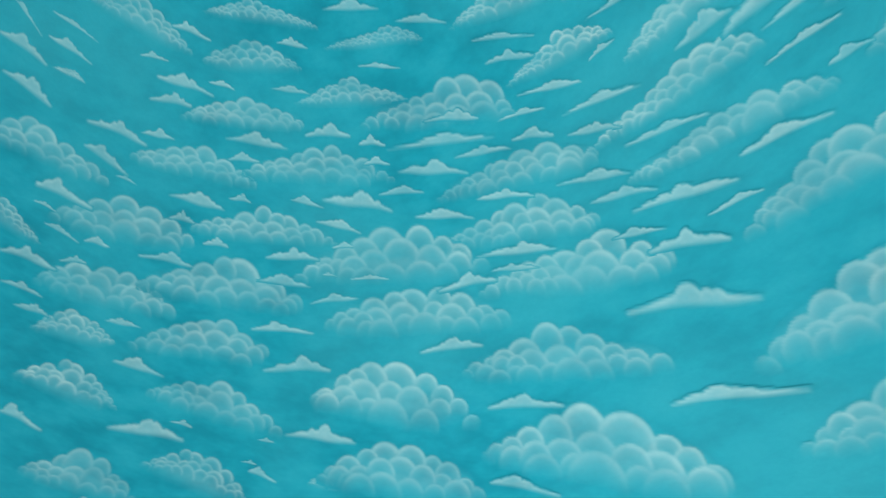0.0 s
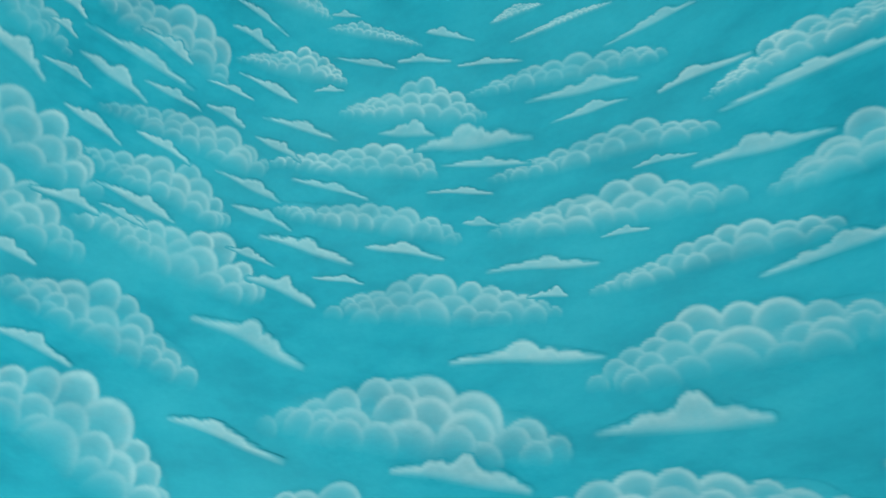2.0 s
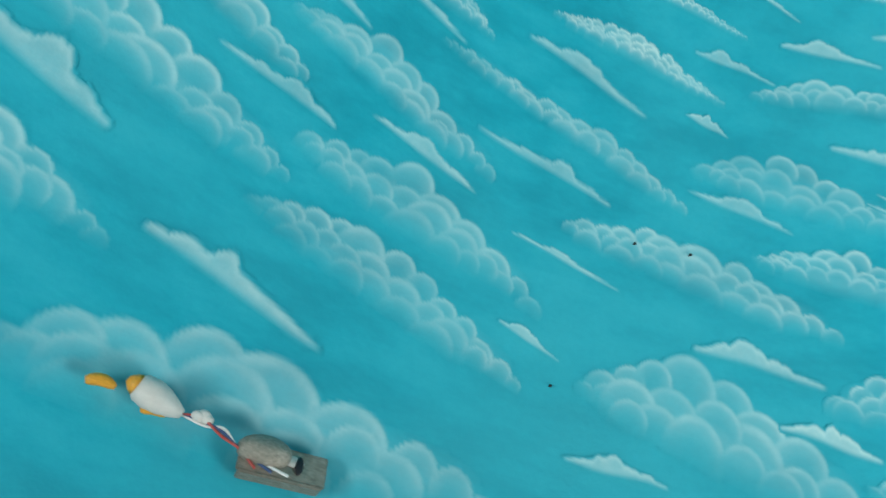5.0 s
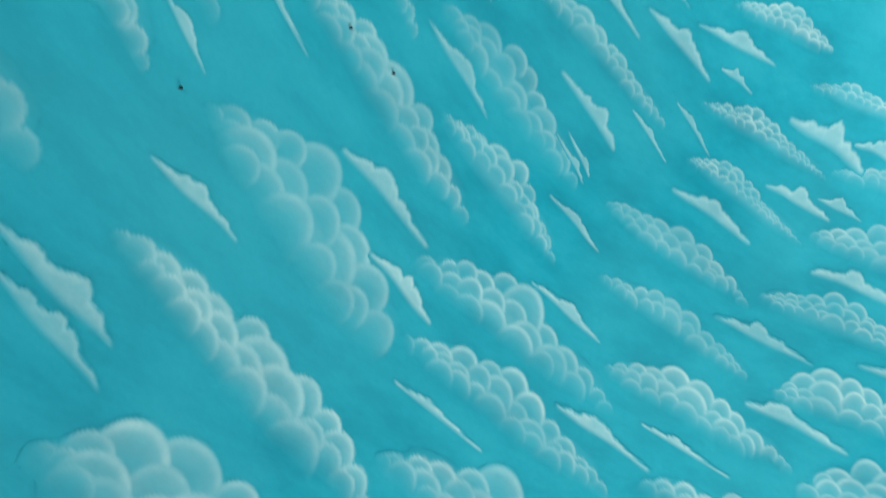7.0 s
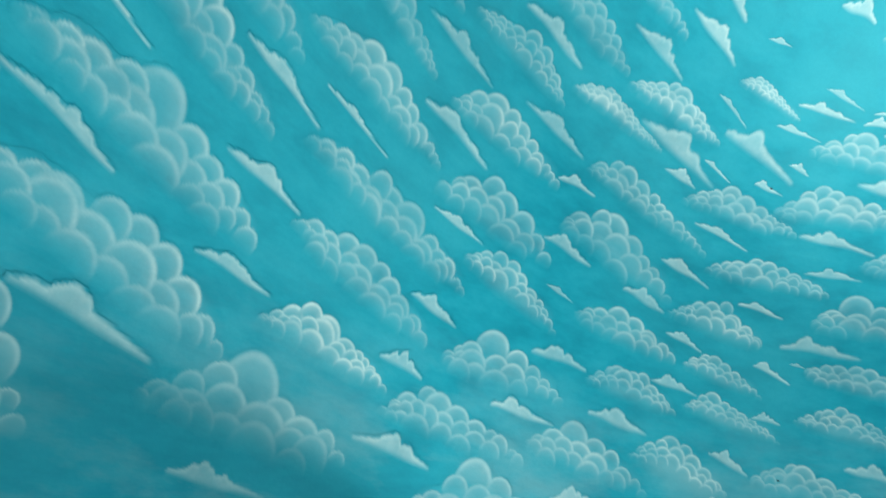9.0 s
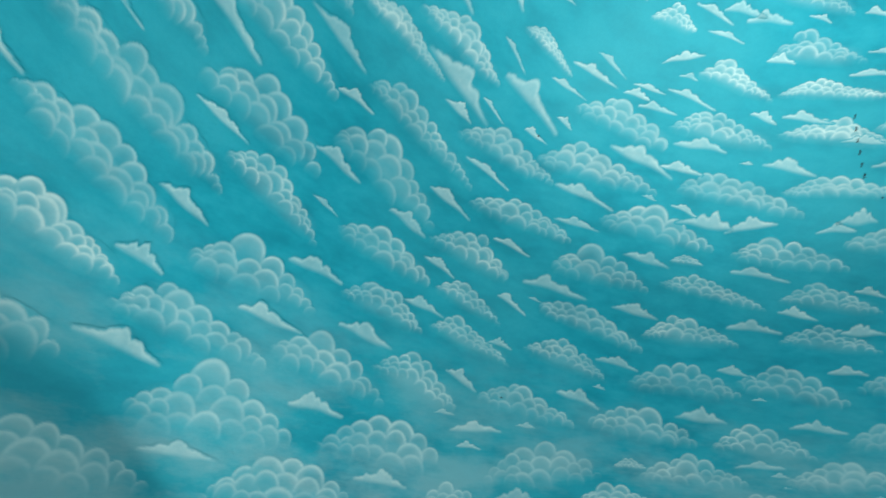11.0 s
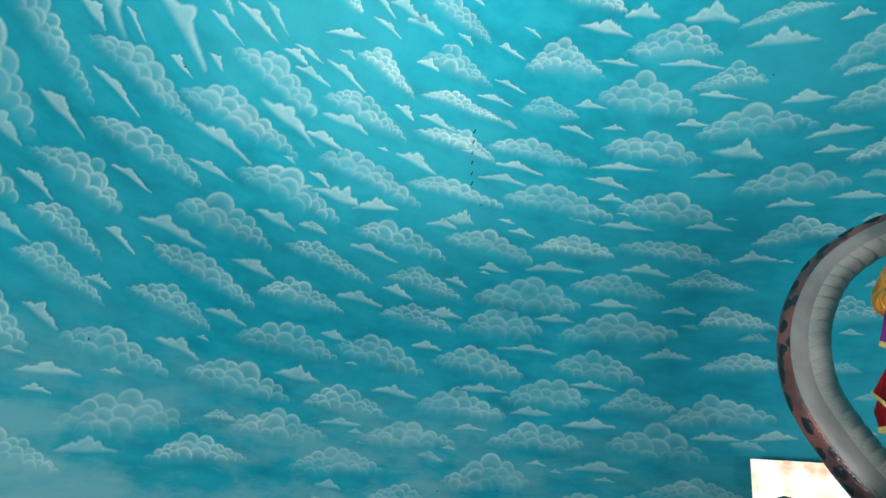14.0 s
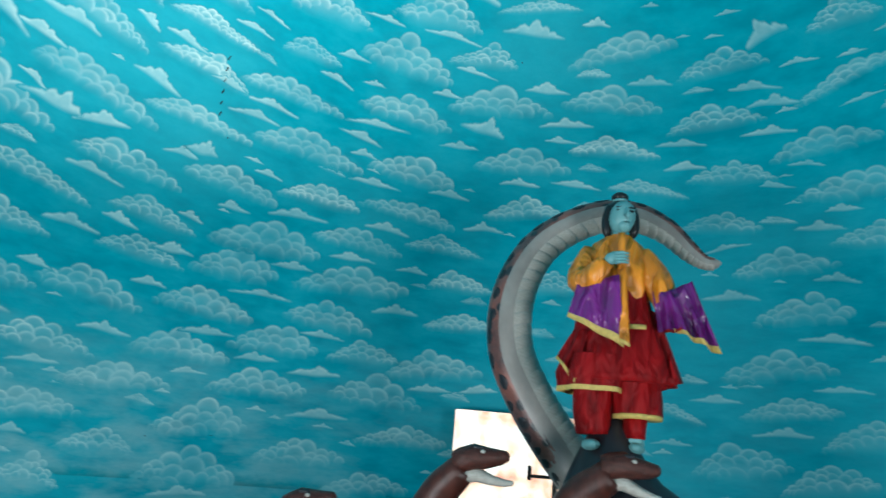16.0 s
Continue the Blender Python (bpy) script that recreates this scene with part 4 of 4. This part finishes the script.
def tail_patch(i0, i1, mid, half, lift, rounded=False, steps=9):
    """A thin raised strip on the tail from station i0 to i1; mid and half: degrees round it, zero facing the room, plus 90 outward."""
    bm = bmesh.new()
    rows, n = [], max(5, int((i1 - i0) * 2))
    for j in range(n):
        s = i0 + (i1 - i0) * j / (n - 1)
        k = min(int(s), 88)
        p, d = TAIL[k].lerp(TAIL[k + 1], s - k), (TAIL[min(k + 2, 89)] - TAIL[max(k - 1, 0)]).normalized()
        r = TR[k] + (TR[k + 1] - TR[k]) * (s - k)
        outward = p - hub
        outward = (outward - d * outward.dot(d)).normalized()
        front = Vector((0, -1, 0))
        taper = math.sqrt(max(0.03, 1 - (2 * j / (n - 1) - 1) ** 2)) if rounded else 1.0
        row = []
        for q in range(steps):
            a = radians(mid + half * taper * (2 * q / (steps - 1) - 1))
            rise = lift * (1 - (2 * q / (steps - 1) - 1) ** 4) - 0.002
            row.append(bm.verts.new(p + (front * math.cos(a) + outward * math.sin(a)) * (r + rise)))
        rows.append(row)
    for a, c in zip(rows, rows[1:]):
        for k in range(steps - 1):
            bm.faces.new((a[k], a[k + 1], c[k + 1], c[k]))
    return bm


serpent_part("back", tail_patch(0, 86, 86, 76, 0.004, steps=17), SCALES, tail, "rosy brown spotted back")
rng = random.Random(11)
for i in range(2, 82, 3):
    serpent_part("blotch", tail_patch(i, i + 1.7 + rng.uniform(0, 0.5), 52 + rng.uniform(-10, 10), 17, 0.009, True), DARK, tail)
for i in range(4, 86, 2):
    p, d = TAIL[i], (TAIL[min(i + 1, 89)] - TAIL[i - 1]).normalized()
    inward = (hub - p)
    inward = (inward - d * inward.dot(d)).normalized()
    face_on = (inward * 0.90 + Vector((0, -0.44, 0))).normalized()
    cross = d.cross(face_on)
    bm = bmesh.new()
    r, span = TR[i], (TAIL[min(i + 2, 89)] - p).length * 0.56
    rows = []
    for s, lift in ((-1, -0.01), (-0.6, 0.05), (0.5, 0.11), (0.9, 0.10), (1, -0.01)):
        row = []
        for k in range(9):
            a = radians(-44 + 11 * k)
            bow = 0.55 * span * math.cos(2 * a)
            row.append(bm.verts.new(p + d * (s * span + bow) + (face_on * math.cos(a) + cross * math.sin(a)) * r * (1.0 + lift * math.cos(1.9 * a))))
        rows.append(row)
    for a, c in zip(rows, rows[1:]):
        for k in range(8):
            bm.faces.new((a[k], a[k + 1], c[k + 1], c[k]))
    serpent_part("belly_plate", bm, CREAM, tail, "cream belly plate")


def serpent_head(tip, back, root, flip=1):
    """Neck, hood, skull, jaw, eye: the head looks along +x (flip=-1: along -x)."""
    tip, back, root = Vector(tip), Vector(back), Vector(root)
    size = (tip - back).length
    bm = bmesh.new()
    foot = Vector((-0.05 + (root.x + 0.05) * 0.55, SY + 0.15, 1.0))
    keys = [foot, root + Vector((-0.05 * flip, 0.05, -0.28)), root, back + Vector((-0.02 * flip, 0, -0.03))]
    sweep(bm, curve_points(keys, 22), [0.17 - 0.004 * i for i in range(22)], sides=16)
    neck = serpent_part("neck", bm, BROWN)
    bm = bmesh.new()
    sweep(bm, [k + Vector((0.07 * flip, -0.05, -0.05)) for k in curve_points(keys[:3], 16)], [0.10 + 0.08 * math.sin(math.pi * i / 15) for i in range(16)], squash=0.8, sides=16, wave=0.02, waves=3)
    serpent_part("hood", bm, CREAM, neck, "cream ribbed underside of the neck")
    d = (tip - back).normalized()
    up = Vector((0, -1, 0)).cross(d) * flip
    if up.z < 0:
        up = -up
    bm = bmesh.new()
    line = [back - d * size * 0.30, back - d * 0.1 * size + up * 0.02 * size, back + d * size * 0.2 + up * 0.08 * size, back + d * size * 0.5 + up * 0.02 * size, back + d * size * 0.8 - up * 0.01 * size, tip - d * 0.04 * size, tip]
    sweep(bm, line, [size * q for q in (0.28, 0.33, 0.31, 0.24, 0.175, 0.115, 0.04)], squash=1.15, sides=16)
    skull = serpent_part("head", bm, BROWN)
    bm = bmesh.new()
    sweep(bm, [p - up * q * size for p, q in zip(line[1:], (0.30, 0.40, 0.50, 0.57, 0.60, 0.58))], [size * q for q in (0.20, 0.165, 0.12, 0.085, 0.06, 0.025)], squash=1.3, sides=14)
    serpent_part("jaw", bm, CREAM, skull, "cream lower jaw, open mouth")
    bm = bmesh.new()
    ball(bm, back + d * size * 0.42 + up * 0.16 * size + Vector((0, -0.25 * size, 0)), (0.07 * size, 0.05 * size, 0.05 * size), seg=12)
    serpent_part("eye", bm, CREAM, skull, "pale painted eye")
    bm = bmesh.new()
    ball(bm, back + d * size * 0.30 + up * 0.27 * size + Vector((0, -0.20 * size, 0)), (0.17 * size, 0.07 * size, 0.06 * size), seg=12)
    serpent_part("brow", bm, DARK, skull)


serpent_head((-0.60, 4.2, 1.79), (-0.84, 4.2, 1.74), (-1.02, 4.25, 1.52))
serpent_head((0.22, 4.2, 1.78), (-0.02, 4.2, 1.77), (-0.24, 4.25, 1.56))
serpent_head((-1.61, 4.2, 1.48), (-1.85, 4.2, 1.40), (-2.0, 4.25, 1.20))
serpent_head((0.70, 4.3, 1.66), (0.92, 4.3, 1.58), (1.05, 4.35, 1.38), -1)

# ---- the standing figure, one plain mesh ----
bm = bmesh.new()
SK, HR, OR, RD, PU, GO = range(6)


def loft(rings, mat, wave=0.0, waves=9, phase=0.0, sides=36):
    prev = None
    for x, y, z, rx, ry in rings:
        ring = []
        for k in range(sides):
            a = 2 * math.pi * k / sides
            q = 1 + wave * math.sin(waves * a + phase) + 0.4 * wave * math.sin(2.3 * waves * a + 9 * z)
            ring.append(bm.verts.new((x + rx * q * math.cos(a), SY + y + ry * q * math.sin(a), z)))
        if prev:
            for k in range(sides):
                bm.faces.new((prev[k], prev[(k + 1) % sides], ring[(k + 1) % sides], ring[k])).material_index = mat
        prev = ring


loft([(-0.02, 0, 2.90, 0.19, 0.15), (-0.02, 0, 2.70, 0.235, 0.17), (0.0, 0, 2.50, 0.28, 0.19), (0.01, 0, 2.32, 0.315, 0.21)], RD, 0.07, 8)
loft([(0.01, 0, 2.325, 0.32, 0.215), (0.01, 0, 2.285, 0.33, 0.22), (0.01, 0, 2.283, 0.20, 0.12)], RD, 0.11, 9)
loft([(-0.13, -0.05, 2.44, 0.20, 0.16), (-0.15, -0.05, 2.33, 0.215, 0.17), (-0.155, -0.05, 2.24, 0.20, 0.16)], RD, 0.08, 6, 1)
loft([(-0.155, -0.05, 2.245, 0.207, 0.166), (-0.155, -0.05, 2.215, 0.205, 0.163)], GO, 0.08, 6, 1)
loft([(0.0, 0, 3.26, 0.075, 0.07), (-0.01, 0, 3.20, 0.15, 0.10), (-0.01, 0, 3.13, 0.195, 0.13), (-0.01, -0.01, 3.0, 0.21, 0.155), (-0.01, -0.01, 2.88, 0.20, 0.16), (-0.01, 0, 2.80, 0.18, 0.145)], OR, 0.085, 9, 2)
# legs, cuffs and feet
sweep(bm, curve_points([(-0.13, SY, 2.40), (-0.155, SY - 0.03, 2.15), (-0.15, SY - 0.03, 1.97)], 10), [0.12, 0.118, 0.118, 0.118, 0.116, 0.112, 0.108, 0.105, 0.10, 0.096], RD, wave=0.05, waves=6)
sweep(bm, curve_points([(0.09, SY, 2.40), (0.11, SY, 2.2), (0.115, SY, 2.09)], 8), [0.15, 0.15, 0.15, 0.15, 0.15, 0.148, 0.146, 0.145], RD, wave=0.05, waves=6)
sweep(bm, [(0.115, SY, 2.10), (0.115, SY, 2.075)], 0.150, GO)
sweep(bm, [(0.105, SY, 2.10), (0.10, SY, 2.02), (0.10, SY, 1.96)], [0.075, 0.068, 0.062], RD)
ball(bm, (-0.16, SY - 0.07, 1.905), (0.05, 0.115, 0.036), SK, (0, 0, 14))
ball(bm, (0.11, SY - 0.02, 1.905), (0.046, 0.10, 0.036), SK, (0, 0, -10))
sweep(bm, [(0.10, SY, 1.98), (0.105, SY - 0.01, 1.92)], [0.055, 0.05], SK)
# arms
sweep(bm, curve_points([(-0.17, SY, 3.14), (-0.245, SY - 0.05, 2.96), (-0.19, SY - 0.17, 2.91), (-0.08, SY - 0.22, 3.02)], 14), [0.085, 0.088, 0.09, 0.09, 0.09, 0.088, 0.086, 0.083, 0.08, 0.076, 0.072, 0.066, 0.058, 0.05], OR, wave=0.07, waves=5)
ball(bm, (-0.03, SY - 0.25, 3.035), (0.065, 0.035, 0.042), SK, (0, -12, 0))
for i in range(4):
    sweep(bm, [(-0.03, SY - 0.275, 3.06 - 0.02 * i), (0.02, SY - 0.275, 3.063 - 0.02 * i), (0.055, SY - 0.26, 3.06 - 0.02 * i)], [0.011, 0.011, 0.007], SK, sides=8)
sweep(bm, curve_points([(0.13, SY, 3.13), (0.215, SY - 0.02, 2.97), (0.27, SY - 0.06, 2.84), (0.30, SY - 0.10, 2.62)], 12), [0.085, 0.095, 0.10, 0.105, 0.105, 0.10, 0.095, 0.085, 0.075, 0.065, 0.055, 0.04], OR, wave=0.05, waves=5)
# cloths
sheet(bm, cloth_rows((-0.26, SY - 0.20, 2.87), (0.0, SY - 0.24, 2.93), (-0.315, SY - 0.25, 2.655), (0.03, SY - 0.27, 2.47), 14, 8, 0.018, 4, 0.13), PU, GO)
sheet(bm, cloth_rows((0.24, SY - 0.15, 2.83), (0.44, SY - 0.13, 2.93), (0.33, SY - 0.20, 2.60), (0.585, SY - 0.16, 2.47), 16, 8, 0.035, 5, 0.10), PU, GO)
sheet(bm, cloth_rows((0.20, SY - 0.12, 2.86), (0.34, SY - 0.16, 2.84), (0.24, SY - 0.16, 2.58), (0.36, SY - 0.20, 2.60), 10, 6, 0.03, 3, 0.06), PU, RD)
sheet(bm, cloth_rows((-0.01, SY - 0.155, 3.24), (0.035, SY - 0.15, 3.24), (0.0, SY - 0.285, 2.50), (0.06, SY - 0.285, 2.47), 4, 12, 0.006, 2, 0.03), OR, GO)
sheet(bm, cloth_rows((0.06, SY - 0.19, 2.63), (0.16, SY - 0.18, 2.63), (0.06, SY - 0.20, 2.60), (0.16, SY - 0.19, 2.60), 4, 3, 0.003, 1, 0.5), GO, GO)
sheet(bm, cloth_rows((0.18, SY - 0.08, 2.75), (0.24, SY - 0.02, 2.75), (0.16, SY - 0.15, 2.20), (0.385, SY - 0.06, 2.31), 12, 8, 0.03, 4, 0.03), RD, RD)
sheet(bm, cloth_rows((-0.28, SY - 0.08, 2.60), (-0.18, SY - 0.15, 2.60), (-0.385, SY - 0.10, 2.42), (-0.26, SY - 0.20, 2.25), 10, 6, 0.02, 3, 0.08), RD, GO)
# head, hair and top-knot
sweep(bm, [(0.0, SY, 3.20), (0.005, SY - 0.005, 3.32)], [0.05, 0.05], SK)
ball(bm, (0.02, SY - 0.03, 3.39), (0.086, 0.10, 0.118), SK, (0, 9, 0), 24)
ball(bm, (0.032, SY - 0.075, 3.315), (0.048, 0.05, 0.045), SK, (0, 9, 0), 16)
sweep(bm, curve_points([(0.040, SY - 0.118, 3.425), (0.050, SY - 0.138, 3.385), (0.054, SY - 0.146, 3.365), (0.052, SY - 0.128, 3.352)], 8), [0.008, 0.010, 0.012, 0.014, 0.016, 0.017, 0.014, 0.008], SK, sides=10)
for x, z in ((-0.002, 3.412), (0.078, 3.404)):
    ball(bm, (x, SY - 0.119 + 0.35 * abs(x - 0.03) ** 1.2, z), (0.020, 0.010, 0.008), HR, (0, 9, 0), 10)
    ball(bm, (x + 0.002, SY - 0.117 + 0.35 * abs(x - 0.03) ** 1.2, z + 0.026), (0.026, 0.009, 0.005), HR, (0, 14 if x > 0.03 else -4, 0), 10)
ball(bm, (0.044, SY - 0.122, 3.322), (0.020, 0.012, 0.005), HR, (0, 9, 0), 10)
ball(bm, (0.045, SY - 0.121, 3.316), (0.019, 0.012, 0.007), SK, (0, 9, 0), 10)
ball(bm, (0.0, SY + 0.035, 3.43), (0.108, 0.105, 0.105), HR)
ball(bm, (0.005, SY + 0.005, 3.55), (0.058, 0.055, 0.036), HR)
sweep(bm, [(0.005, SY + 0.005, 3.515), (0.005, SY + 0.005, 3.528)], [0.05, 0.05], SK)
for x in (-0.078, 0.094):
    sweep(bm, curve_points([(x * 0.75, SY - 0.02, 3.48), (x, SY + 0.0, 3.39), (x * 1.02, SY + 0.0, 3.31), (x * 0.85, SY + 0.01, 3.255)], 10), [0.028, 0.034, 0.037, 0.038, 0.038, 0.036, 0.034, 0.03, 0.024, 0.012], HR, sides=10)
settle(bm)
figure = part("standing_figure", bm, SKIN)
figure.location = SHIFT
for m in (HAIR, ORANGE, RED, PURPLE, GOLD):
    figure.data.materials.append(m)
tagged(figure, "blue-skinned painted statue in orange, purple and red satin robes", "statue")

# ---- back-lit panel on the far wall ----
panel = new("light_box")
panel.matrix_world = pose(-1.085, 7.94, 1.535, 0, 0, 10.3)
tagged(panel, "glowing white light box with faint peach blotches", "light box")
GLOW, n, b = material("lit_sheet", 0.5)
blot = noise_tex(n, 5.5, 3, 0.5)
tint = ramp(n, blot, ((0.42, (1.0, 0.93, 0.84)), (0.56, (1.0, 0.66, 0.46)), (0.66, (0.85, 0.36, 0.24))))
n.links.new(tint, b.inputs["Base Color"])
n.links.new(tint, b.inputs["Emission Color"])
b.inputs["Emission Strength"].default_value = 1.3
bm = bmesh.new()
box(bm, (0, 0.24, 0), (1.40, 0.50, 1.38), bevel=0.01)
part("housing", bm, IRON, panel)
bm = bmesh.new()
box(bm, (0, -0.018, 0), (1.40, 0.012, 1.38), bevel=0.003)
part("lit_sheet", bm, GLOW, panel, "glowing translucent sheet with peach blotches")

# iron bracket standing behind the coils
bracket = new("iron_bracket")
bracket.location = (-0.46, 5.15, 0)
tagged(bracket, "dark iron bracket beside the serpent's tail", "bracket")
for at, size in (((0.0, 0, 0.88), (0.035, 0.035, 1.76)), ((0.10, 0, 1.74), (0.22, 0.03, 0.03)), ((-0.09, 0, 1.56), (0.2, 0.03, 0.025)), ((-0.18, 0, 1.58), (0.03, 0.03, 0.10))):
    bm = bmesh.new()
    box(bm, at, size, bevel=0.004)
    part("bar", bm, IRON, bracket, smooth=False)

# ---- broken lamp with loose wires on the near side of the dome ----
def on_dome(lon, lat, off):
    return Vector(dome_point(lon, lat, off))


ALU = painted("dull_aluminium", (0.27, 0.25, 0.21), 0.45, 0.5, vary=0.35, scale=12, relief=0.4)
WHITE = painted("white_plastic", (0.50, 0.50, 0.47), 0.4, vary=0.08)
YELLOW = painted("amber_plastic", (0.55, 0.27, 0.03), 0.4, vary=0.25)
lamp = new("broken_wall_lamp")
tagged(lamp, "broken lamp on the dome, grey bracket with dangling wires", "wall lamp")
a, c = on_dome(176.2, 21.6, 0.05), on_dome(179.2, 22.0, 0.05)
way = (c - a).normalized()
out = (Vector((CX, CY, SPRING + 1)) - a).normalized()
out = (out - way * out.dot(way)).normalized()
up = out.cross(way)
if up.z < 0:
    up = -up
turn = Matrix((way, up, out)).transposed().to_4x4()
m = Matrix.Translation((a + c) / 2) @ turn
L = (c - a).length
bm = bmesh.new()
box(bm, (0, 0, 0.0), (L, 0.10, 0.012), bevel=0.004)
box(bm, (0, -0.05, -0.02), (L * 0.94, 0.012, 0.05), bevel=0.004)
bmesh.ops.transform(bm, matrix=m, verts=bm.verts)
plate = part("bracket", bm, ALU, lamp, smooth=False)
bm = bmesh.new()
ball(bm, (-L * 0.24, 0.015, 0.015), (0.085, 0.05, 0.045))
bmesh.ops.transform(bm, matrix=m, verts=bm.verts)
part("socket", bm, ALU, lamp, "dented grey socket cup")
bm = bmesh.new()
ball(bm, (L * 0.10, 0.01, 0.008), (0.035, 0.018, 0.006))
bmesh.ops.transform(bm, matrix=m, verts=bm.verts)
part("clip", bm, WHITE, plate)
bm = bmesh.new()
ball(bm, (L * 0.17, 0.0, 0.010), (0.014, 0.03, 0.007))
bmesh.ops.transform(bm, matrix=m, verts=bm.verts)
part("slot", bm, DARK, plate)
b0, b1 = on_dome(172.3, 22.2, 0.07), on_dome(174.0, 22.0, 0.05)
bm = bmesh.new()
sweep(bm, [b0.lerp(b1, q) for q in (0, 0.1, 0.35, 0.6, 0.85, 1.0)], [0.026, 0.040, 0.046, 0.040, 0.026, 0.014], sides=18)
part("bulb_body", bm, WHITE, lamp, "white plastic lamp body")
bm = bmesh.new()
sweep(bm, [b0 + (b0 - b1) * 0.16, b0 + (b0 - b1) * 0.05, b0 + (b1 - b0) * 0.03], [0.010, 0.026, 0.032], sides=14)
part("cap", bm, YELLOW, lamp, "amber end cap")
for lon, lat, s in ((171.4, 21.8, 0.04), (173.2, 21.7, 0.035)):
    p = on_dome(lon, lat, 0.05)
    bm = bmesh.new()
    sweep(bm, curve_points([p - way * s, p + up * s * 0.3, p + way * s], 8), [0.010, 0.016, 0.018, 0.018, 0.018, 0.016, 0.013, 0.008], sides=10)
    part("shard", bm, YELLOW, lamp, "amber plastic shard")
WIRE = [painted("wire_" + k, v, 0.4) for k, v in (("red", (0.35, 0.06, 0.05)), ("blue", (0.04, 0.07, 0.16)), ("white", (0.6, 0.6, 0.58)))]
for i, mat in enumerate(WIRE):
    bm = bmesh.new()
    keys = [b1, on_dome(174.6 + 0.12 * i, 22.1 - 0.1 * i, 0.07), on_dome(175.4, 21.75 + 0.12 * i, 0.09), a + out * 0.02, a + way * (0.05 + 0.05 * i) - up * 0.05 + out * 0.03]
    sweep(bm, curve_points(keys, 24), 0.0045, sides=8)
    part("wire", bm, mat, lamp)
bm = bmesh.new()
for i in range(3):
    ball(bm, on_dome(174.5 + 0.14 * i, 22.1 + 0.1 * (i % 2), 0.07), (0.022, 0.018, 0.015), seg=10)
part("connector", bm, WHITE, lamp)

# ---- small marks on the mural ----
MARKS = [(193.7, 36.1), (187.3, 28.3), (190.5, 35.9), (233.7, 47.3), (-100.8, 38.3), (-94.4, 14.2), (-48.1, 5.5), (-54.9, 4.7), (-18.9, 58.0), (-58.5, 39.6)]
for lon, lat in MARKS:
    p, q = on_dome(lon, lat, 0.002), on_dome(lon, lat, 0.014)
    bm = bmesh.new()
    sweep(bm, [p, p.lerp(q, 0.7), q], [0.004, 0.004, 0.007], sides=8, axis=(0.2, 0.3, 1))
    tagged(part("nail", bm, IRON), "small dark nail in the painted dome", "nail", group="nails in the dome")
for i in range(6):
    bm = bmesh.new()
    lon, lat = -64.1 + 0.62 * i, 47.4 - 1.1 * i
    pts = [on_dome(lon + 0.06 * math.sin(3 * k + i), lat - 0.13 * k, 0.005) for k in range(5)]
    sweep(bm, pts, [0.003, 0.009 + 0.004 * (i % 2), 0.006, 0.010, 0.002], sides=6, squash=0.4)
    part("crack", bm, DARK, dome)
